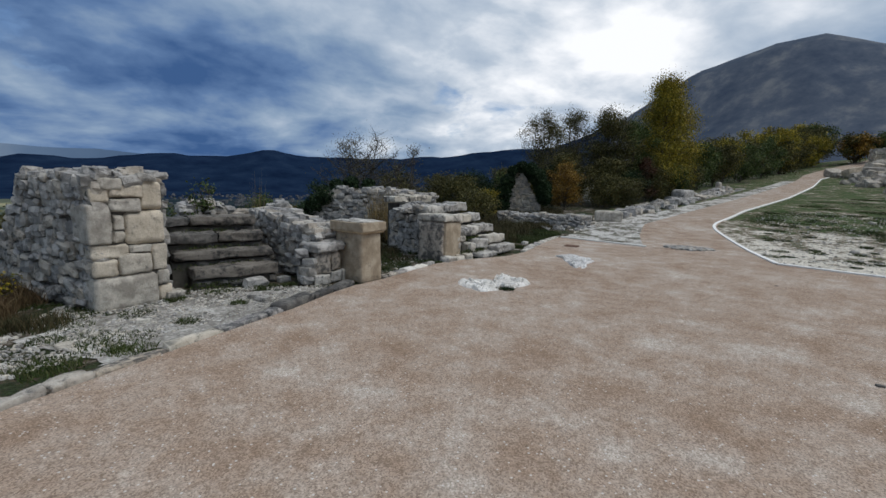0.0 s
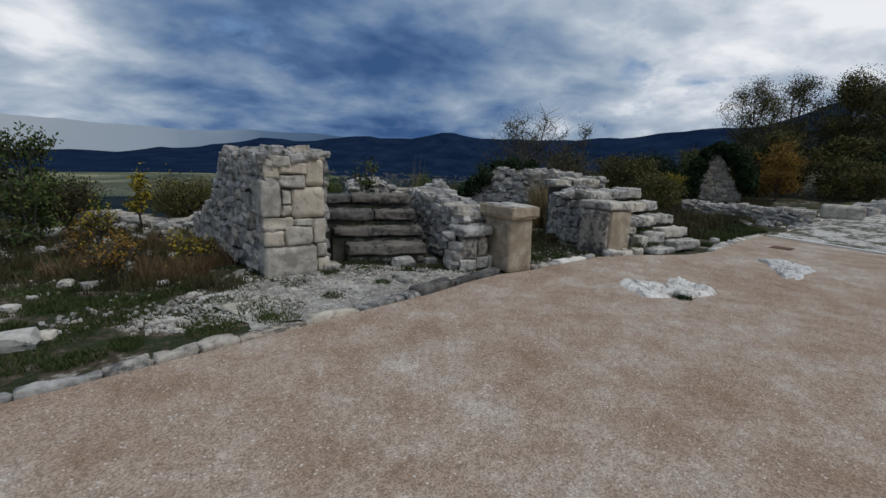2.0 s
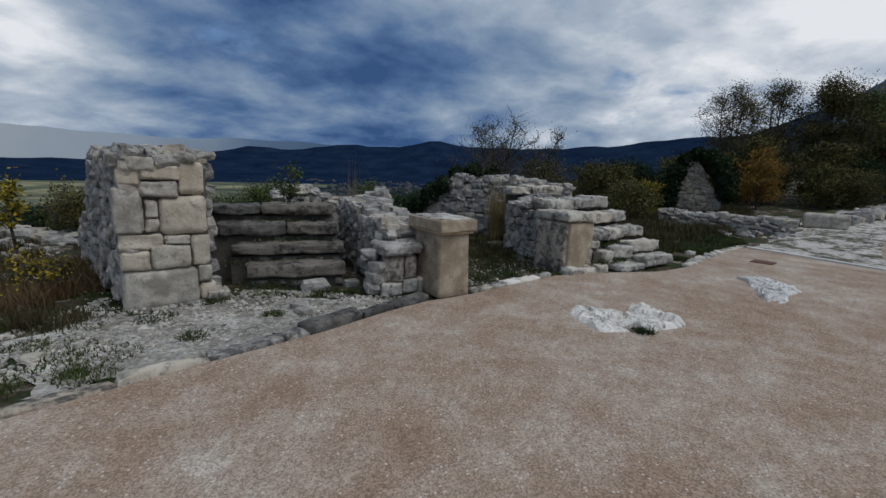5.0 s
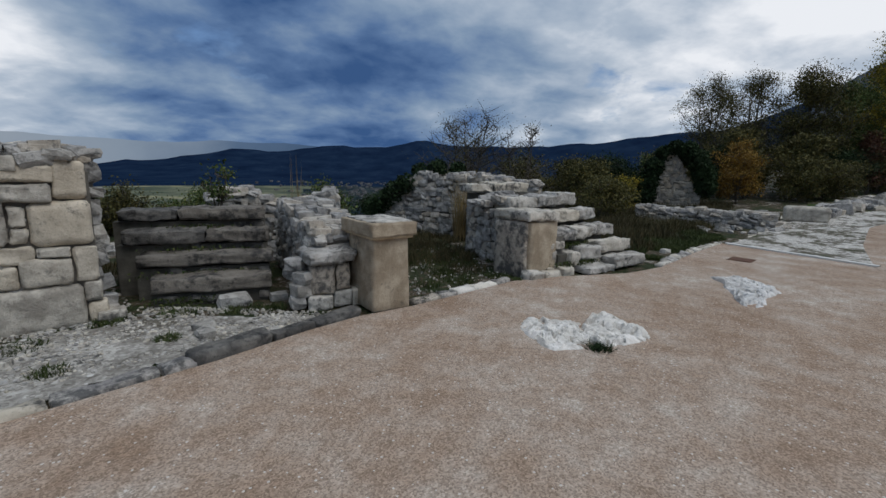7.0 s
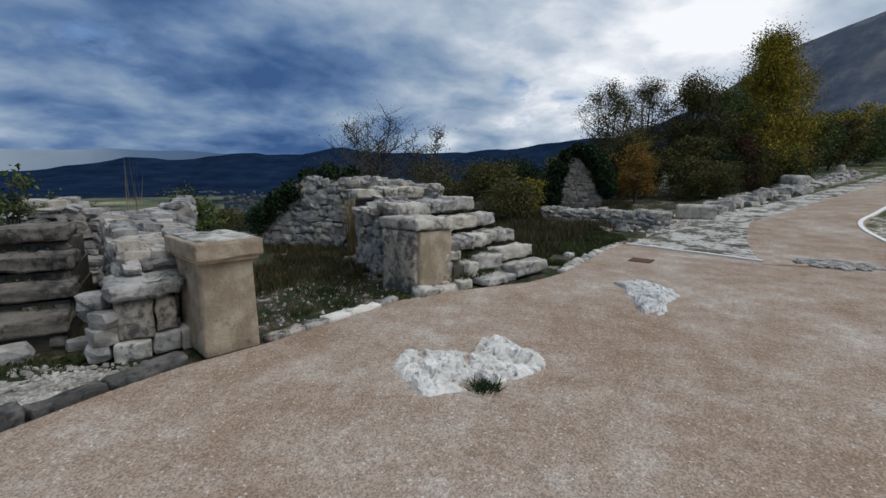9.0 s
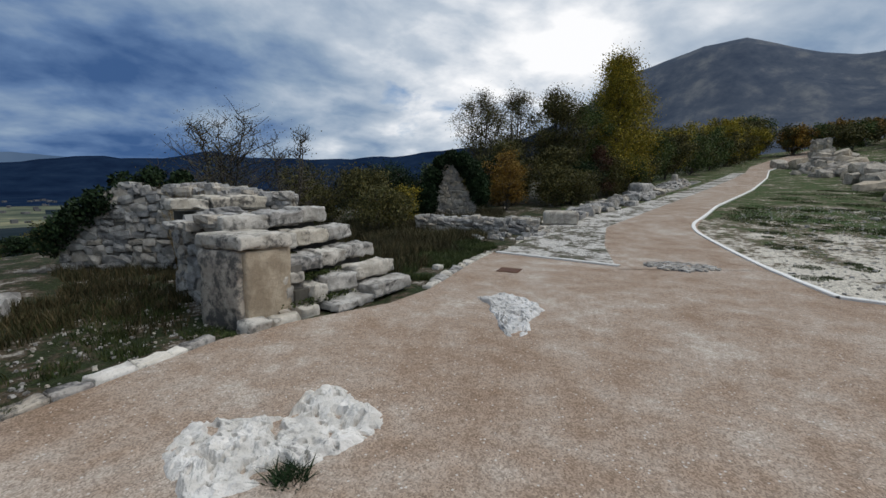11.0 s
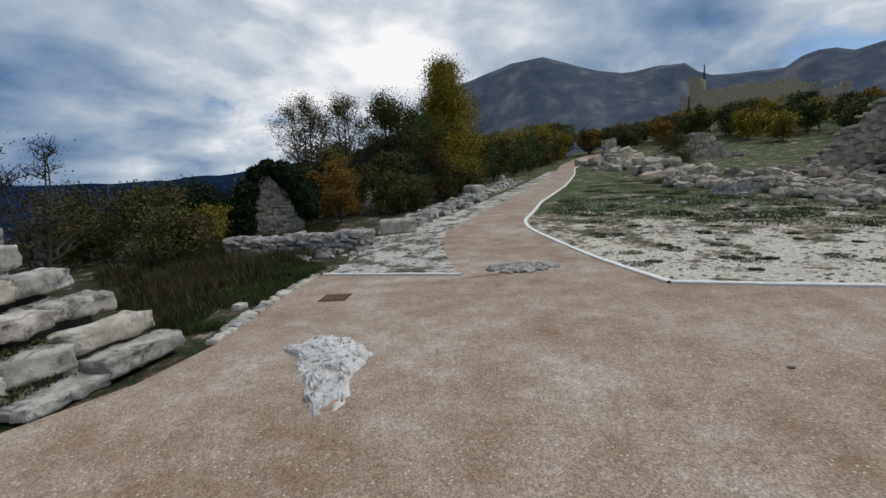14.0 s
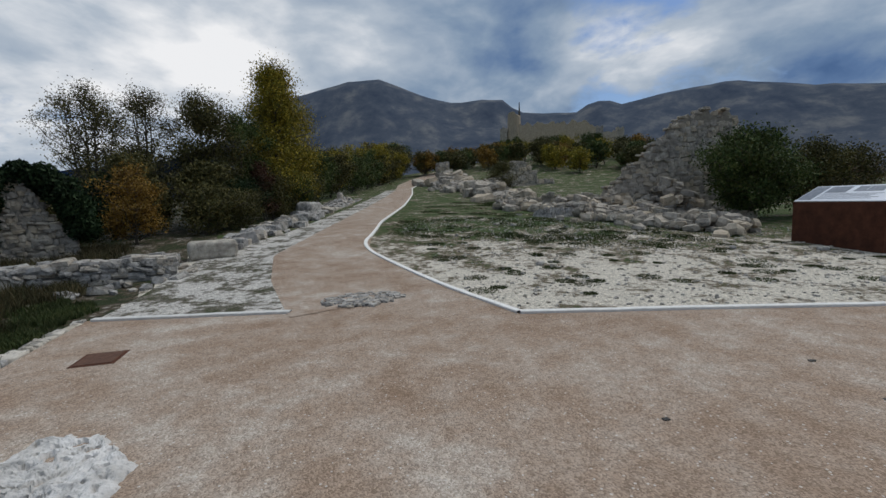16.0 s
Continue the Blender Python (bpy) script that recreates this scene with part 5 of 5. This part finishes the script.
blades("dry_grass", scatter(5.0, 8.5, 10.2, 16.5, 70, 0.35, lambda x, y: outside(x, y) > 0.45), M_WEED, "tall olive and dry weeds beside the steps", 12000, 0.34, 5)
blades("grass", scatter(5.2, 7.8, 9.8, 13.5, 50, 0.3, lambda x, y: outside(x, y) > 0.3), M_GRASS, "green grass along the kerb", 40000, 0.09, 6)
def verge(x, y):
    return (x - 5.15) * -0.714 + (y - 9.15) * 0.70


blades("grass", scatter(4.8, 8.2, 9.4, 13.5, 90, 0.26, lambda x, y: 0.3 < verge(x, y) < 1.9), M_GRASS, "rank green grass on the verge", 52000, 0.10, 61)
blades("dry_grass", scatter(4.8, 9.0, 9.6, 14.5, 60, 0.3, lambda x, y: 0.9 < verge(x, y) < 3.2), M_WEED, "olive weeds on the verge", 12000, 0.22, 62)
blades("weeds", scatter(5.8, 11.5, 11.8, 19.0, 90, 0.5, lambda x, y: outside(x, y) > 0.7 and not (7.0 < x < 10.5 and -0.8 < (y - 15.45) + 0.674 * (x - 7.35) < 0.8)), M_WEED, "dark rank weeds on the slope", 20000, 0.26, 33, 0.007)
blades("straw", [(1.95, 11.75, 0.2), (2.3, 11.6, 0.15)], M_STRAW, "yellow straw tufts on the wall", 420, 1.35, 7, 0.006, 0.12)
blades("straw", [(-0.9, 9.2, 0.14)], M_STRAW, "thin pale stalks above the rubble", 40, 1.55, 8, 0.007, 0.08)
blades("grass", scatter(11, 21, -2.0, 13, 120, 0.22, lambda x, y: (x - 10.11) * 0.9 + (y - 6.61) * 0.43 > 0.8 and (x - 11.44) * 0.62 - (y - 8.41) * 0.78 > 0.5), M_GRASS, "patches of short green grass on white grit", 70000, 0.045, 9, 0.007)
blades("grass", scatter(17, 34, 4, 17, 120, 0.7, lambda x, y: (x - 16.6) * 0.5 - (y - 13.45) * 0.86 > 0.8), M_GRASS, "short meadow grass", 52000, 0.06, 10, 0.012)
blades("grass", [(2.93, 5.58, 0.09)], M_IVY, "dark weed tuft in the bedrock hollow", 500, 0.09, 11, 0.006, 0.5)
blades("grass", [(-0.25, 6.55, 0.12), (-1.2, 6.35, 0.2), (-0.6, 6.5, 0.2), (-1.65, 5.95, 0.15), (2.35, 8.25, 0.2), (-1.3, 4.9, 0.12), (-0.85, 5.6, 0.1), (1.3, 6.95, 0.1), (2.6, 8.02, 0.06), (-2.1, 4.5, 0.25), (-1.9, 5.3, 0.2), (-2.5, 5.0, 0.3), (-1.6, 4.1, 0.2), (3.9, 8.75, 0.08)], M_GRASS, "green weeds between the stones", 5200, 0.07, 12, 0.006, 0.4)

# broken limestone strewn over the bare ground, too many to count


def strewn(label, n, x0, x1, y0, y1, keep, size, mat, seed):
    r = random.Random(seed)
    verts, faces = [], []
    for _ in range(n):
        x, y = r.uniform(x0, x1), r.uniform(y0, y1)
        if not keep(x, y):
            continue
        q = size * r.uniform(0.35, 1.0) ** 2
        z = max(ground_z(x, y), slope_up(x, y) - 0.01 if outside(x, y) < 1.5 else -9) + q * 0.15
        k = len(verts)
        a0 = r.uniform(0, 6.28)
        for up in (-1, 1):
            for j in range(4):
                a = a0 + j * 1.57 + r.uniform(-0.3, 0.3)
                w = q * r.uniform(0.7, 1.3) * (0.75 if up > 0 else 1.0)
                verts.append((x + w * math.cos(a), y + w * math.sin(a), z + up * q * r.uniform(0.25, 0.6)))
        faces += [(k + 4, k + 5, k + 6, k + 7)] + [(k + j, k + (j + 1) % 4, k + 4 + (j + 1) % 4, k + 4 + j) for j in range(4)]
    return tagged(new("gravel", leaf_mesh("gravel", verts, faces, mat)), label, "loose gravel", kind="stuff")


strewn("white broken grit before the ruined stairs", 9000, -2.9, 0.4, 3.6, 6.5, lambda x, y: outside(x, y) > 0.2 and noise.noise(Vector((x * 2.5, y * 2.5, 4))) > -0.25, 0.028, M_PALE, 61)
strewn("pale limestone crumbs in the rough grass", 5200, -7.5, -1.0, 2.0, 8.0, lambda x, y: outside(x, y) > 0.2 and noise.noise(Vector((x * 1.4, y * 1.4, 9))) > 0.02, 0.032, M_RUBBLE, 62)
strewn("pale grit crumbs between grass patches", 7000, 10.5, 23, -4.0, 14, lambda x, y: (x - 10.11) * 0.9 + (y - 6.61) * 0.43 > 0.3 and (x - 11.44) * 0.62 - (y - 8.41) * 0.78 > 0.3, 0.045, M_PALE, 63)
strewn("white stone crumbs beside the footpath", 4200, 6.0, 16, 10.0, 17, lambda x, y: outside(x, y) > 0.25 and (x - 9.04) * 0.7 - (y - 9.56) * 0.71 < -0.2 and noise.noise(Vector((x * 1.6, y * 1.6, 2))) > -0.1, 0.055, M_PALE, 64)
strewn("stone crumbs in the earth of the sunken court", 900, 0.8, 2.9, 7.2, 11, lambda x, y: outside(x, y) > 0.2, 0.026, M_RUBBLE, 65)

for at, n, seed, label in (((3.36, 8.22, 34), 2600, 71, "dark moss and weeds in the joints of the tumbled steps"), ((-1.66, 6.36, 21), 900, 72, "dark weeds in the joints of the old steps")):
    r = random.Random(seed)
    verts, faces = [], []
    m = pose(at[0], at[1], 0, 0, 0, at[2])
    for _ in range(n):
        k = r.choice((0, 1, 1, 2, 3, 4)) if seed == 71 else r.choice((0, 1, 2, 3))
        c = 0.45 + 0.9 * noise.noise(Vector((k * 3.7, r.choice((1, 2, 3)), seed)))
        x = c + r.gauss(0, 0.22)
        y = (0.24 if seed == 71 else 0.02) + (0.26 if seed == 71 else 0.31) * k + r.gauss(0, 0.03)
        z = (0.14 if seed == 71 else 0.04) + 0.225 * k + r.uniform(-0.03, 0.05)
        if -0.15 < x < 1.5:
            leaf(verts, faces, m @ Vector((x, y, z)), r.uniform(0.010, 0.024), r)
    tagged(new("moss", leaf_mesh("moss", verts, faces, M_GRASS)), label, "moss", kind="stuff")

# small loose stones on the ground
lr = random.Random(4)
for i in range(70):
    if i < 34:
        x, y = lr.uniform(-5.5, -0.4), lr.uniform(2.6, 6.6)
        ok = outside(x, y) > 0.35
    else:
        x, y = lr.uniform(11.5, 26), lr.uniform(0, 12)
        ok = (x - 11.44) * 0.62 - (y - 8.41) * 0.78 > 0.6 and (x - 10.11) * 0.9 + (y - 6.61) * 0.43 > 0.8
    if ok:
        ob = new("loose_stone", lr.choice(STONES[M_PALE.name]))
        s = lr.uniform(0.05, 0.16)
        ob.matrix_world = pose(x, y, ground_z(x, y) + s * 0.2, 0, 0, lr.uniform(0, 360)) @ Matrix.Diagonal((s * 1.3, s, s * 0.6, 1))
        tagged(ob, "small pale loose limestone on the ground", "stone", "loose stones")
for at, s in (((-3.35, 3.15), 0.22), ((-0.75, 6.65), 0.22), ((-0.35, 6.9), 0.14), ((5.9, 10.6), 0.13)):
    ob = new("loose_stone", STONES[M_PALE.name][int(s * 40) % 9])
    ob.matrix_world = pose(*at, ground_z(*at) + s * 0.22, 0, 0, 30) @ Matrix.Diagonal((s * 1.5, s, s * 0.7, 1))
    tagged(ob, "larger loose limestone lying on grit", "stone", "loose stones")

# far village in the valley: one joined mass of small houses
vr = random.Random(9)
vb = bmesh.new()
for i in range(240):
    a, d = radians(vr.gauss(-8, 7)), vr.uniform(950, 2300)
    x, y = 4 + d * math.sin(a), 5 + d * math.cos(a)
    w, l, h = vr.uniform(6, 12), vr.uniform(7, 16), vr.uniform(4, 8)
    m = pose(x, y, ground_z(x, y) + h / 2, 0, 0, vr.uniform(0, 180)) @ Matrix.Diagonal((w, l, h, 1))
    bmesh.ops.create_cube(vb, size=1.0, matrix=m)
tagged(new("village", mesh_of("village", vb, M_HOUSES)), "far pale houses scattered over the valley", "village", kind="stuff")

# twigs and dark pebbles on the gravel
tr = random.Random(15)
for i in range(34):
    x, y = tr.uniform(-1.5, 9.5), tr.uniform(1.5, 8.5)
    if outside(x, y) > -0.5 or (x - 2.85) ** 2 + (y - 5.98) ** 2 < 0.9 or (x - 5.62) ** 2 + (y - 7.8) ** 2 < 1.2:
        continue
    if i % 3:
        bm = bmesh.new()
        l, q = tr.uniform(0.08, 0.28), tr.uniform(0, 6.28)
        d = Vector((math.cos(q), math.sin(q), 0))
        n = Vector((-d.y, d.x, 0)) * tr.uniform(-0.05, 0.05)
        tube(bm, [Vector((0, 0, 0.003)), d * l * 0.5 + n + Vector((0, 0, 0.006)), d * l + Vector((0, 0, 0.003))], 0.0035, 0.002, 5)
        ob = new("twig", mesh_of("twig", bm, M_BARK))
        ob.matrix_world = pose(x, y, 0.0)
        tagged(ob, "thin dry twig lying on the gravel", "twig", "fallen twigs")
    else:
        ob = new("pebble", tr.choice(STONES[M_STEP.name]))
        k = tr.uniform(0.02, 0.045)
        ob.matrix_world = pose(x, y, k * 0.3, 0, 0, tr.uniform(0, 360)) @ Matrix.Diagonal((k * 1.4, k, k * 0.8, 1))
        tagged(ob, "small dark pebble on the gravel", "pebble", "loose pebbles")
